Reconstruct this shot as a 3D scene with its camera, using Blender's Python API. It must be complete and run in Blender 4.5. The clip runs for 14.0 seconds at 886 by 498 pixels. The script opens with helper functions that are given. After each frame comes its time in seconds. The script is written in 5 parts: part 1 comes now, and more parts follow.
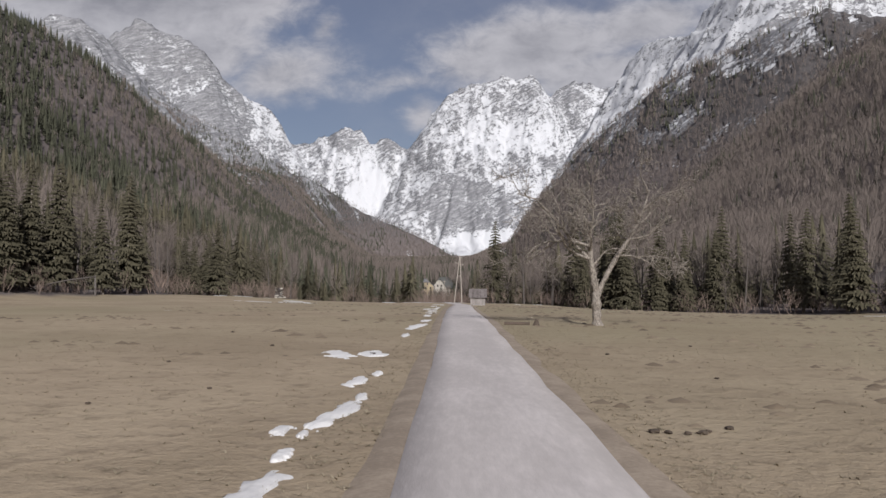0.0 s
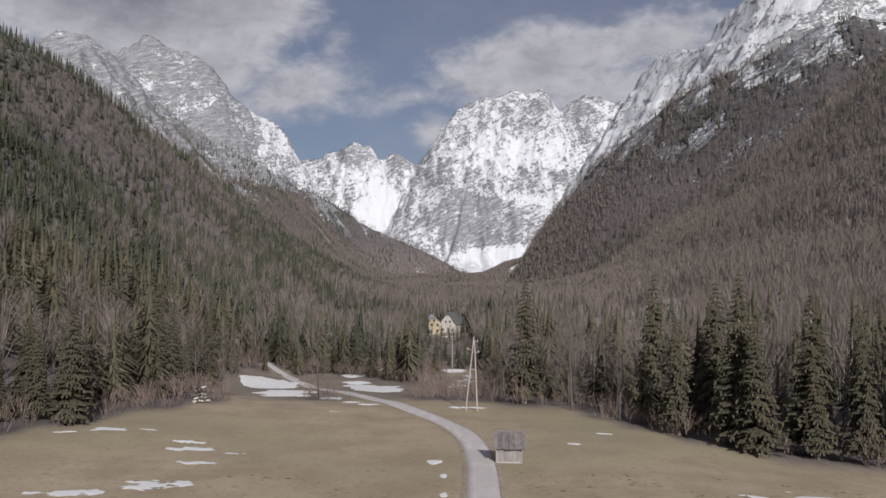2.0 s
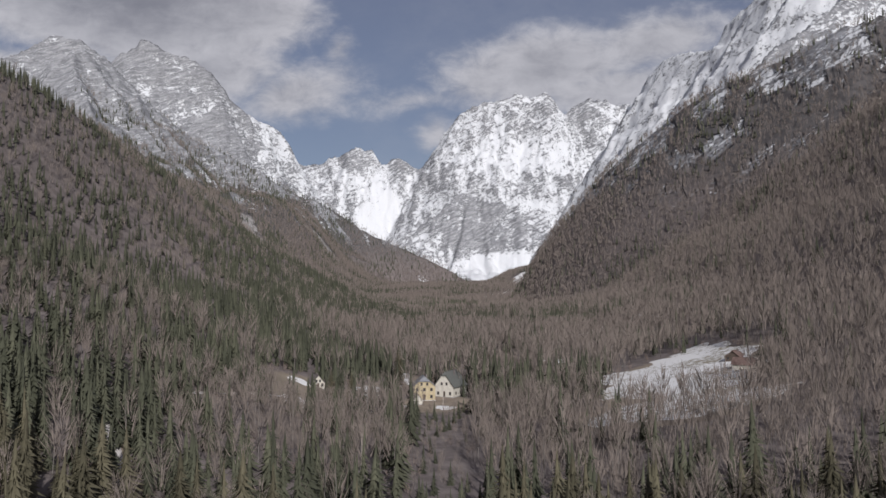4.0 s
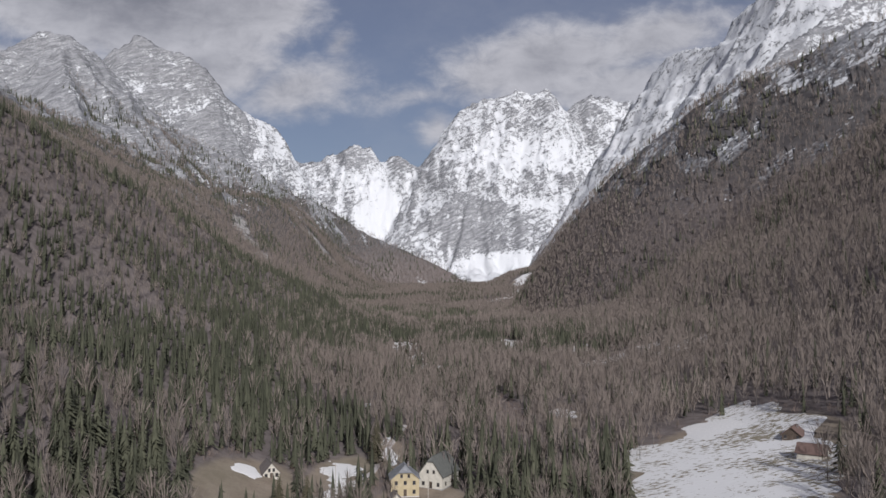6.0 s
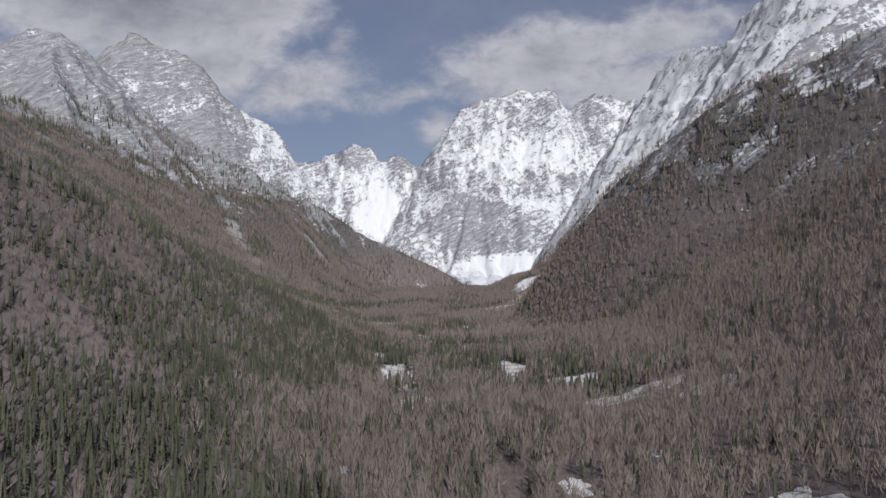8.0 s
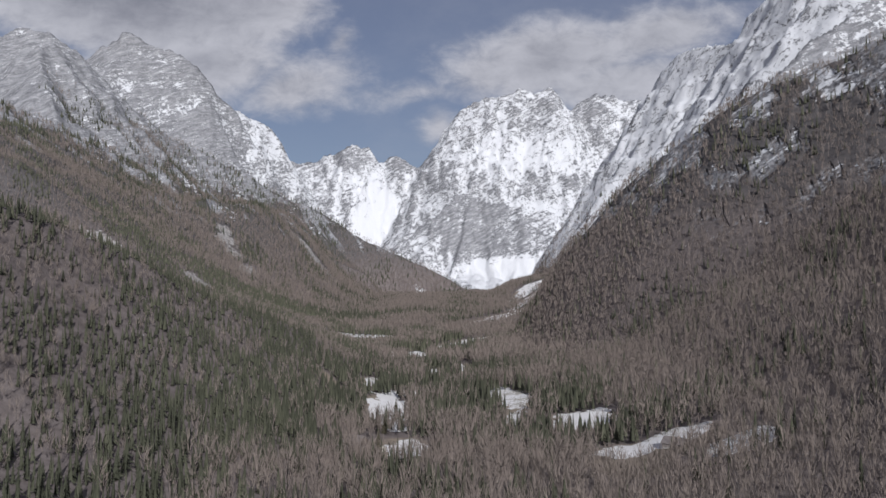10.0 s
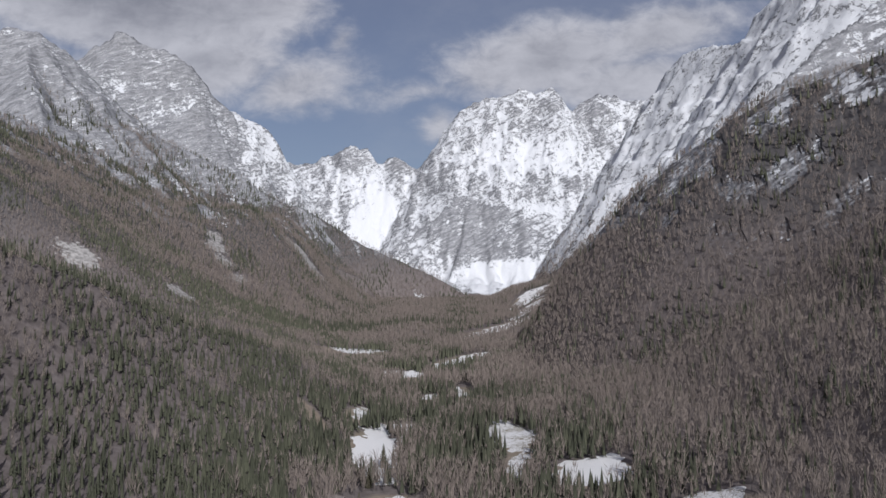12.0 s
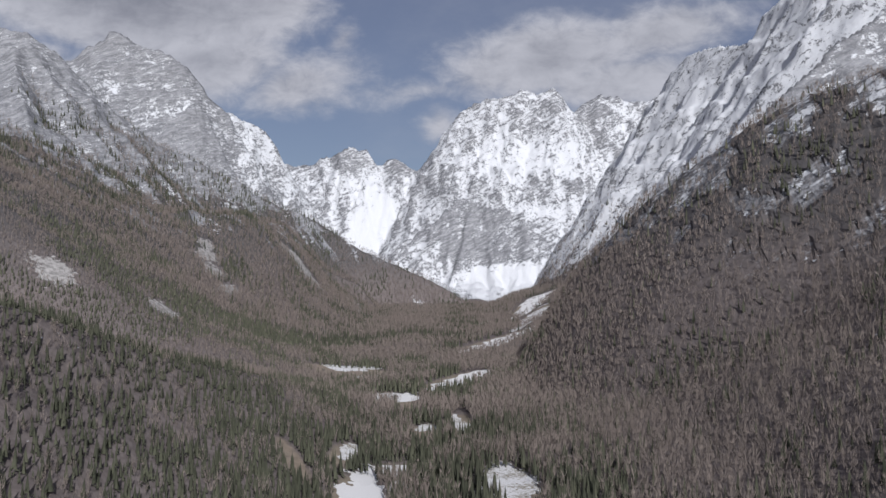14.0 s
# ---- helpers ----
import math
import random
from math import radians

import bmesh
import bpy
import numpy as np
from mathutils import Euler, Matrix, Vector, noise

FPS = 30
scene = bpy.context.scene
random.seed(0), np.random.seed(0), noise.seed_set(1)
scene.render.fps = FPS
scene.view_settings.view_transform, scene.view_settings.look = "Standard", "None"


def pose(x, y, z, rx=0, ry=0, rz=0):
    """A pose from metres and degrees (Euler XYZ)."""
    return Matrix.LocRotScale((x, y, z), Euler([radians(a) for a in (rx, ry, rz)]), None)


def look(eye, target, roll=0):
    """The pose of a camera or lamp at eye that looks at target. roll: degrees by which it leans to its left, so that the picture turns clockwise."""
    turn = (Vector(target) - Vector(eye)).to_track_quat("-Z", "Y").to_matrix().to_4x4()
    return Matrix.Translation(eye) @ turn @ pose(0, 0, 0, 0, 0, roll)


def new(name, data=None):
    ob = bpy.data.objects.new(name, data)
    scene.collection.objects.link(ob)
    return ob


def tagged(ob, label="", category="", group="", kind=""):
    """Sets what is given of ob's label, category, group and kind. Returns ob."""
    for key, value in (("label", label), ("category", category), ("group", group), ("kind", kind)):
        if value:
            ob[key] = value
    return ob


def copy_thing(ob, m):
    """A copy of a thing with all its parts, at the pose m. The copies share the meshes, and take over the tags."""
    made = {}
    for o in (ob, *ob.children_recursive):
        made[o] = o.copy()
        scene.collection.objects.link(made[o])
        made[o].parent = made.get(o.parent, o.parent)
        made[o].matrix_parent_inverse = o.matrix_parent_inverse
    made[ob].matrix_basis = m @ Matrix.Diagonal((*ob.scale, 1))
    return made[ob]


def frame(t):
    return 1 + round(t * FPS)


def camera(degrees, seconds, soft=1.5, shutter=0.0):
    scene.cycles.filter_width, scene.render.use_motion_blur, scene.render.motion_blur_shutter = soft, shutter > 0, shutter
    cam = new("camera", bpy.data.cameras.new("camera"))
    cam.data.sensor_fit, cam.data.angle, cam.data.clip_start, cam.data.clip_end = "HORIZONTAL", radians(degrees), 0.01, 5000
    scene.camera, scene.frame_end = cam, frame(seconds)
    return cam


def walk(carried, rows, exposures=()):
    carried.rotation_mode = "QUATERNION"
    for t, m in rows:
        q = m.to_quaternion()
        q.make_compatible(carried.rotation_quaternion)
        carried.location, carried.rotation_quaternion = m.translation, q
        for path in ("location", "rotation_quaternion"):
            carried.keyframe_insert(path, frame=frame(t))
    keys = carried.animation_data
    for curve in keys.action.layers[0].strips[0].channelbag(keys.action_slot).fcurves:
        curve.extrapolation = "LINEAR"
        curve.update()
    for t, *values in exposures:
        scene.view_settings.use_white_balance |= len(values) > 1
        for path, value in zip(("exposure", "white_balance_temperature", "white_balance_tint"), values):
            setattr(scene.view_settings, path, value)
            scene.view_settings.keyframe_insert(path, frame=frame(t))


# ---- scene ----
cam = camera(59.5, 14.0, soft=1.5)
PATH = [
    (0, (-1.148, 5.937, 3.614), (-1.199, 105.850, 7.790), 0.35),
    (0.5, (-1.154, 12.579, 5.016), (-1.539, 112.484, 9.352), 0.30),
    (1, (-1.026, 24.141, 7.200), (-1.775, 124.023, 11.999), 0.25),
    (1.5, (-0.792, 38.711, 9.752), (-1.861, 138.558, 15.168), 0.24),
    (2, (-0.628, 56.360, 13.723), (-1.950, 156.168, 19.763), 0.22),
    (2.5, (-0.077, 72.400, 18.871), (-1.553, 172.184, 25.279), 0.19),
    (3, (0.633, 87.695, 24.222), (-1.011, 187.462, 30.831), 0.10),
    (5.5, (4.596, 165.125, 52.204), (2.668, 264.929, 58.155), 0.01),
    (6, (5.425, 181.093, 57.745), (3.555, 280.903, 63.617), 0.05),
    (6.5, (6.496, 195.885, 62.923), (4.629, 295.697, 68.755), 0.09),
    (7, (7.395, 211.735, 68.294), (5.490, 311.549, 74.098), 0.16),
    (7.5, (7.959, 226.254, 72.821), (6.030, 326.071, 78.557), 0.20),
    (8, (9.455, 242.941, 78.647), (7.432, 342.762, 84.282), 0.16),
    (10.5, (14.375, 319.659, 105.743), (12.230, 419.487, 111.192), 0.11),
    (11, (15.395, 335.581, 111.698), (13.235, 435.412, 117.088), 0.12),
    (11.5, (16.273, 349.893, 117.125), (14.111, 449.726, 122.490), 0.09),
    (12, (17.396, 365.326, 122.810), (15.178, 465.157, 128.174), 0.11),
    (12.5, (18.415, 379.719, 128.577), (16.153, 479.550, 133.933), 0.12),
    (13, (19.472, 395.098, 134.809), (17.152, 494.930, 140.115), 0.17),
    (13.5, (20.110, 409.684, 140.571), (17.806, 509.520, 145.825), 0.16),
    (14, (21.215, 425.184, 146.229), (18.869, 525.017, 151.506), 0.14),
]
walk(cam, [(t, look(eye, target, roll)) for t, eye, target, roll in PATH], exposures=[(0.0, 0.21, 6230, 11.6), (5.0, 0.22, 6130, 11.4), (14.0, 0.25, 5960, 11.2)])

# ---- light ----
SUN_AZ, SUN_EL = radians(165.0), radians(29.0)      # from the north (+y), clockwise
sun_dir = Vector((math.sin(SUN_AZ) * math.cos(SUN_EL), math.cos(SUN_AZ) * math.cos(SUN_EL), math.sin(SUN_EL)))
sun = new("sun", bpy.data.lights.new("sun", "SUN"))
sun.data.energy, sun.data.angle, sun.data.color = 3.2, radians(0.6), (1.0, 0.965, 0.92)
sun.matrix_world = look(sun_dir * 100, (0, 0, 0))


class Nodes:
    """Short hand for building a node tree."""

    def __init__(self, tree):
        self.tree = tree

    def add(self, kind, **values):
        n = self.tree.nodes.new("ShaderNode" + kind)
        for key, v in values.items():
            if key in n.inputs:
                self.put(n.inputs[key], v)
            else:
                setattr(n, key, v)
        return n

    def put(self, socket, v):
        if isinstance(v, bpy.types.NodeSocket):
            self.tree.links.new(v, socket)
        else:
            socket.default_value = v

    def math(self, op, a, b=0.0, c=0.0, clamp=False):
        n = self.tree.nodes.new("ShaderNodeMath")
        n.operation, n.use_clamp = op, clamp
        for s, v in zip(n.inputs, (a, b, c)):
            self.put(s, v)
        return n.outputs[0]

    def mix(self, fac, a, b):
        n = self.tree.nodes.new("ShaderNodeMix")
        n.data_type = "RGBA"
        self.put(n.inputs[0], fac)
        self.put(n.inputs[6], (*a, 1) if isinstance(a, tuple) and len(a) == 3 else a)
        self.put(n.inputs[7], (*b, 1) if isinstance(b, tuple) and len(b) == 3 else b)
        return n.outputs[2]

    def step(self, v, lo, hi, a=0.0, b=1.0):
        n = self.tree.nodes.new("ShaderNodeMapRange")
        n.interpolation_type = "SMOOTHSTEP"
        for s, w in zip(n.inputs, (v, lo, hi, a, b)):
            self.put(s, w)
        return n.outputs[0]

    def noise(self, vec, scale, detail=4.0, rough=0.55, distort=0.0):
        n = self.add("TexNoise")
        for key, w in (("Vector", vec), ("Scale", scale), ("Detail", detail), ("Roughness", rough), ("Distortion", distort)):
            self.put(n.inputs[key], w)
        return n.outputs[0]


def make_world():
    world = bpy.data.worlds.new("sky")
    scene.world = world
    world.use_nodes = True
    w = Nodes(world.node_tree)
    w.tree.nodes.clear()
    sky = w.add("TexSky", sky_type="NISHITA", sun_disc=False, sun_elevation=SUN_EL, sun_rotation=SUN_AZ,
                altitude=700.0, air_density=1.0, dust_density=1.4, ozone_density=1.2)
    way = w.add("TexCoord").outputs["Generated"]
    sep = w.add("SeparateXYZ", Vector=way)
    x, y, z = sep.outputs
    # cloud sheet: position on the sky as slope to the side and slope upwards
    ya = w.math("MAXIMUM", w.math("ABSOLUTE", y), 0.05)
    u, v = w.math("DIVIDE", x, ya), w.math("DIVIDE", z, ya)
    at = w.add("CombineXYZ", X=u, Y=v, Z=w.math("MULTIPLY", w.math("SIGN", y), 3.0)).outputs[0]
    squash = w.add("VectorMath", operation="MULTIPLY")
    w.put(squash.inputs[0], at), w.put(squash.inputs[1], (1.0, 1.6, 1.0))
    big = w.noise(squash.outputs[0], 6.5, 7.0, 0.6)
    fine = w.noise(squash.outputs[0], 22.0, 6.0, 0.62, 0.3)
    wob = w.math("ADD", w.math("MULTIPLY", w.math("SUBTRACT", big, 0.5), 0.060), w.math("MULTIPLY", w.math("SUBTRACT", fine, 0.5), 0.045))
    field = None
    # banks of cloud: centre (u, v), half sizes, lean
    for cu, cv, ru, rv, lean in ((-0.44, 0.42, 0.27, 0.125, -0.12), (-0.215, 0.272, 0.085, 0.040, 0.10), (-0.33, 0.30, 0.12, 0.06, 0.0), (-0.155, 0.33, 0.02, 0.02, 0.5),
                                 (0.115, 0.300, 0.145, 0.052, 0.16), (0.25, 0.335, 0.12, 0.036, 0.20), (-0.045, 0.262, 0.06, 0.012, 0.06), (-0.025, 0.215, 0.028, 0.03, 0.0), (0.22, 0.27, 0.16, 0.04, 0.0), (0.60, 0.36, 0.10, 0.05, 0.1),
                                 (-0.62, 0.27, 0.2, 0.07, 0.0)):
        du, dv = w.math("SUBTRACT", u, cu), w.math("SUBTRACT", v, cv)
        dv = w.math("SUBTRACT", dv, w.math("MULTIPLY", du, lean))
        r = w.math("SQRT", w.math("ADD", w.math("POWER", w.math("ABSOLUTE", w.math("DIVIDE", du, ru)), 2.0), w.math("POWER", w.math("ABSOLUTE", w.math("DIVIDE", dv, rv)), 2.0)))
        d = w.math("MULTIPLY", w.math("SUBTRACT", 1.0, r), min(ru, rv))
        field = d if field is None else w.math("MAXIMUM", field, d)
    field = w.math("ADD", field, wob)
    front = w.step(field, -0.014, 0.026)
    # elsewhere: broken cloud overhead and behind
    above = w.step(w.noise(way, 2.2, 6.0, 0.6), 0.48, 0.68)
    ahead = w.math("MULTIPLY", w.step(y, 0.5, 0.65), w.step(z, 0.55, 0.42))
    mask = w.math("ADD", w.math("MULTIPLY", front, ahead), w.math("MULTIPLY", above, w.math("SUBTRACT", 1.0, ahead)), clamp=True)
    deep = w.math("MAXIMUM", w.math("SUBTRACT", field, 0.035), 0.0)
    shade = w.step(w.math("ADD", w.math("MULTIPLY", deep, -7.0), w.math("MULTIPLY", fine, 0.9)), -0.15, 0.75)
    cloud = w.mix(shade, (0.185, 0.184, 0.206), (0.47, 0.455, 0.465))
    veil = w.math("MULTIPLY", w.step(w.noise(squash.outputs[0], 3.2, 6.0, 0.65), 0.45, 0.75), 0.16)
    gain = w.add("VectorMath", operation="SCALE")
    w.put(gain.inputs[0], sky.outputs[0]), w.put(gain.inputs["Scale"], 0.052)
    tone = w.mix(0.40, gain.outputs[0], (0.20, 0.183, 0.225))
    tone = w.mix(veil, tone, (0.36, 0.36, 0.385))
    out = w.mix(w.math("MULTIPLY", mask, 0.95), tone, cloud)
    back = w.add("Background", Color=out, Strength=1.0)
    w.tree.links.new(back.outputs[0], w.add("OutputWorld").inputs["Surface"])


make_world()

# ---- smooth random fields ----
_perm = np.random.RandomState(7).permutation(512)
_gx, _gy = np.cos(np.arange(512) * 2.399963), np.sin(np.arange(512) * 2.399963)


def perlin(x, y):
    xi, yi = np.floor(x).astype(np.int64), np.floor(y).astype(np.int64)
    fx, fy = x - xi, y - yi
    sx, sy = fx * fx * fx * (fx * (fx * 6 - 15) + 10), fy * fy * fy * (fy * (fy * 6 - 15) + 10)

    def corner(i, j):
        k = _perm[(_perm[(xi + i) & 511] + yi + j) & 511]
        return _gx[k] * (fx - i) + _gy[k] * (fy - j)

    a, b = corner(0, 0), corner(1, 0)
    c, d = corner(0, 1), corner(1, 1)
    return 1.5 * (a + sx * (b - a) + sy * ((c + sx * (d - c)) - (a + sx * (b - a))))


def fbm(x, y, size, octaves=4, gain=0.5, seed=0):
    total, amp = 0.0, 1.0
    x, y = x / size + 37.2 * seed, y / size - 19.7 * seed
    for _ in range(octaves):
        total = total + amp * perlin(x, y)
        x, y, amp = 2.03 * x + 11.3, 2.03 * y + 5.1, amp * gain
    return total


def ridged(x, y, size, octaves=5, gain=0.55, seed=0):
    total, amp, weight = 0.0, 1.0, 1.0
    x, y = x / size + 23.1 * seed, y / size + 41.9 * seed
    for _ in range(octaves):
        n = 1 - np.abs(perlin(x, y))
        n = n * n * weight
        total, weight = total + amp * (n - 0.5), np.clip(1.6 * n, 0, 1)
        x, y, amp = 2.07 * x + 3.3, 2.07 * y + 8.7, amp * gain
    return total


def smooth(v, lo, hi):
    s = np.clip((v - lo) / (hi - lo), 0, 1)
    return s * s * (3 - 2 * s)


def blend_max(a, b, k):
    return np.maximum(a, b) + np.maximum(k - np.abs(a - b), 0) ** 2 / (4 * k)


def blend_min(a, b, k):
    return np.minimum(a, b) - np.maximum(k - np.abs(a - b), 0) ** 2 / (4 * k)


def tent(x, y, crest, fall):
    """Height of a mountain ridge: crest is a line of (x, y, z); fall gives the drop with the distance from it."""
    best = np.full(np.shape(x), -1e4)
    for (ax, ay, az), (bx, by, bz) in zip(crest, crest[1:]):
        dx, dy = bx - ax, by - ay
        s = np.clip(((x - ax) * dx + (y - ay) * dy) / (dx * dx + dy * dy), 0, 1)
        d = np.hypot(x - ax - s * dx, y - ay - s * dy)
        best = np.maximum(best, az + s * (bz - az) - np.interp(d, *fall))
    return best


# ---- the lie of the land ----
FLOOR = ((-6000, 0, 45, 80, 120, 160, 200, 260, 420, 565, 985, 1330, 1550, 2000, 2900, 3300, 3600, 3800, 3950, 4300, 9000),
         (1.7, 1.7, 1.65, 1.1, 0.2, -0.6, -3.4, -5.0, -4.5, -1.0, 2.0, 10, 18, 45, 78, 94, 116, 150, 190, 260, 260))
HILL = ((0, 45, 62, 99, 141, 163, 185, 224, 254, 283, 315, 400, 520, 800), (-30, -3, 4, 19, 39, 48, 64, 100, 136, 168, 188, 232, 280, 340))
HILL_CAP = ((-6000, 300, 520, 640, 727, 810, 916, 1000, 1110, 1363, 1500, 1650, 1800), (420, 300, 205, 187, 174, 155, 136, 118, 90, 48, 22, -8, -50))
LEFT_FOOT = ((0, 110, 310, 384, 515, 700, 900, 1100, 1600), (-60, -4, 72, 106, 195, 310, 440, 560, 700))
RIGHT = ((0, 45, 70, 115, 197, 260, 300, 420, 480, 560, 640, 780, 1000, 1700), (-25, -3, 1, 9, 38, 86, 110, 222, 262, 322, 378, 465, 610, 960))

LEFT_CREST = ((-1900, 2300, 860), (-1480, 2450, 760), (-1345, 2640, 915), (-1262, 2640, 900), (-1190, 2700, 850), (-1042, 2767, 690))
BACK_CREST = ((-2200, 3500, 1100), (-1700, 3540, 1050), (-1560, 3560, 1130), (-1439, 3576, 1214), (-1302, 3639, 1171), (-1177, 3651, 1121), (-989, 3701, 890))
LOW_CREST = ((-1041, 2767, 692), (-990, 2829, 654), (-921, 2891, 602), (-828, 2953, 550), (-742, 3014, 508), (-651, 3076, 463), (-544, 3138, 416), (-434, 3200, 348), (-345, 3200, 292), (-234, 3200, 245), (-124, 3200, 198), (-15, 3200, 140), (51, 3210, 100), (110, 3260, 70))
LEFT_SPUR = ((-1247, 2560, 850), (-1120, 2369, 670), (-960, 2180, 440), (-800, 2000, 310))
LEFT_RIB = ((-900, 2700, 480), (-700, 2750, 350), (-515, 2850, 255), (-310, 2941, 165))
WHITE_RIDGE = ((-1221, 4007, 993), (-1038, 4019, 979), (-904, 4105, 879), (-782, 4129, 645), (-721, 4154, 523), (-672, 4178, 389))
RIGHT_CREST = ((2200, 1700, 1300), (1500, 2000, 1180), (1120, 2300, 1120), (985, 2420, 1030), (930, 2568, 976), (900, 2651, 950), (893, 2668, 905), (880, 2700, 888), (829, 2845, 917), (778, 2986, 931), (757, 3044, 915), (711, 3171, 827), (687, 3236, 800), (655, 3325, 695), (626, 3402, 590), (565, 3571, 510), (500, 3740, 425), (451, 3884, 360), (406, 4008, 265), (380, 4080, 200))
FAR_CREST = ((-1500, 4700, 910), (-904, 4750, 850), (-819, 4750, 870), (-737, 4745, 917), (-700, 4741, 898), (-650, 4740, 943), (-609, 4740, 955), (-514, 4755, 948), (-476, 4759, 862), (-400, 4755, 868), (-338, 4750, 898), (-277, 4738, 845), (-208, 4708, 838), (-137, 4652, 915), (-51, 4596, 1028), (33, 4559, 1114), (135, 4528, 1150), (246, 4509, 1168), (340, 4496, 1205), (431, 4489, 1186), (513, 4484, 1216), (562, 4503, 1157), (602, 4540, 1092), (630, 4583, 1096), (687, 4595, 1156), (763, 4603, 1208), (902, 4634, 1189), (1500, 4600, 1225))
FAR_SPUR = ((126, 4530, 1100), (70, 4250, 640), (30, 4000, 330), (-30, 3800, 150))
FAR_RIB = ((480, 4485, 1040), (400, 4250, 620), (360, 4080, 330), (330, 3960, 170))
FAR_BUTTRESS = ((186, 4330, 735), (60, 4200, 600), (-120, 4120, 470), (-280, 4100, 360), (-360, 4120, 280))
FAR_BUTTRESS_FOOT = ((186, 4330, 735), (270, 4150, 560), (330, 4020, 400), (420, 3960, 300))
MID_CREST = ((1500, 2200, 950), (1000, 2030, 805), (885, 1986, 733), (850, 1972, 700), (760, 1940, 640), (697, 1917, 580), (600, 1880, 490), (520, 1840, 390), (440, 1800, 270))
NOSE = ((-120, -60, 19, 56, 96, 139, 206, 265, 331, 397, 479, 575, 653, 706, 780, 900, 2000), (-40, 5, 76, 134, 180, 208, 258, 293, 322, 353, 370, 386, 403, 404, 372, 350, 350))
NOSE_FRONT = ((0, 25, 120, 300, 700, 3000), (0, 22, 140, 390, 900, 4000))
NOSE_BACK = ((0, 60, 200, 500, 3000), (0, 22, 150, 450, 3000))
STEEP = ((0, 120, 300, 450, 700, 1200, 9000), (0, 190, 520, 790, 1095, 1400, 4000))
SOFT = ((0, 150, 400, 800, 2000, 9000), (0, 195, 450, 730, 1400, 5500))
CLIFF = ((0, 40, 120, 250, 500, 700, 9000), (0, 80, 230, 430, 800, 1050, 7000))
RIGHT_FOOT = ((0, 80, 150, 206, 270, 350, 450, 800), (-60, -14, 6, 26, 56, 96, 185, 400))
WALL = ((0, 80, 250, 600, 1200, 9000), (0, 110, 290, 520, 930, 5000))


def layers(x, y):
    """Heights of the valley floor and of the five masses round it, without the small relief."""
    floor = np.interp(y, *FLOOR) + 0.25 * fbm(x, y, 22, 3) * smooth(np.hypot(x, y - 60), 15, 80)
    floor = floor + 1.2 * np.exp(-((x + 43) / 16) ** 2 - ((y - 125) / 38) ** 2) - 1.8 * smooth(x, 8, 45) * smooth(y, 50, 110) * (1 - smooth(y, 170, 230))
    hill = blend_min(np.interp(-x, *HILL) + 9 * fbm(x, y, 160, 3, seed=1) * smooth(-x, 70, 200), np.interp(y + 0.8 * (x + 283), *HILL_CAP), 14)
    hill = np.where(x < 0, hill, -60)
    keep = smooth(y, 1050, 1480)
    foot = np.interp(-x, *LEFT_FOOT) * (1 + 0.55 * smooth(y, 1900, 2600) * smooth(x, -760, -520)) * keep * (1 - smooth(y, 3050, 3300)) - 60 * (1 - keep) - 90 * smooth(y, 3000, 3300)
    left = np.maximum(np.maximum(tent(x, y, LEFT_CREST, SOFT), tent(x, y, LEFT_SPUR, WALL)), np.maximum(np.maximum(tent(x, y, LEFT_RIB, WALL), np.maximum(tent(x, y, BACK_CREST, STEEP), tent(x, y, LOW_CREST, SOFT))), tent(x, y, WHITE_RIDGE, STEEP)))
    left = blend_max(foot, left, 30)
    along, behind = 0.574 * (x - 150) - 0.819 * (y - 1700), 0.819 * (x - 150) + 0.574 * (y - 1700)
    nose = np.interp(along, *NOSE) - np.where(behind < 0, np.interp(-behind, *NOSE_FRONT), np.interp(behind, *NOSE_BACK))
    right = np.interp(x, *RIGHT) - np.interp(y - 0.55 * (x - 188), (1500, 1700, 1850, 2000, 9000), (0, 30, 90, 200, 3000)) - 1.2 * np.maximum(behind, 0)
    right = np.where(x > 0, blend_max(right, nose, 24), -60)
    side = floor + np.interp(x, *RIGHT_FOOT) - 150 * (1 - smooth(y, 1500, 1900)) - 160 * smooth(y, 3000, 3350)
    side = side + 24 * np.exp(-((x - 190) / 75) ** 2) * smooth(y, 2350, 2700) * (1 - smooth(y, 2950, 3200))
    right = blend_max(right, np.where(x > 0, side, -60), 20)
    upper = np.maximum(tent(x, y, RIGHT_CREST, CLIFF), tent(x, y, MID_CREST, STEEP))
    far = tent(x, y, FAR_CREST, STEEP)
    for rib in (FAR_SPUR, FAR_RIB, FAR_BUTTRESS, FAR_BUTTRESS_FOOT):
        far = blend_max(far, tent(x, y, rib, STEEP), 45)
    return floor, hill, left, right, upper, far


def crest_distance(x, y):
    """Distance in plan from the nearest of the high crests."""
    best = np.full(np.shape(x), 1e6)
    for crest in (FAR_CREST, RIGHT_CREST, MID_CREST, LEFT_CREST, BACK_CREST, LOW_CREST, WHITE_RIDGE):
        for (ax, ay, _), (bx, by, _) in zip(crest, crest[1:]):
            dx, dy = bx - ax, by - ay
            s = np.clip(((x - ax) * dx + (y - ay) * dy) / (dx * dx + dy * dy), 0, 1)
            best = np.minimum(best, np.hypot(x - ax - s * dx, y - ay - s * dy))
    nose = np.abs(0.819 * (x - 150) + 0.574 * (y - 1700)) + 400 * (y > 2200) + 400 * (x < 0)
    return np.minimum(best, nose)


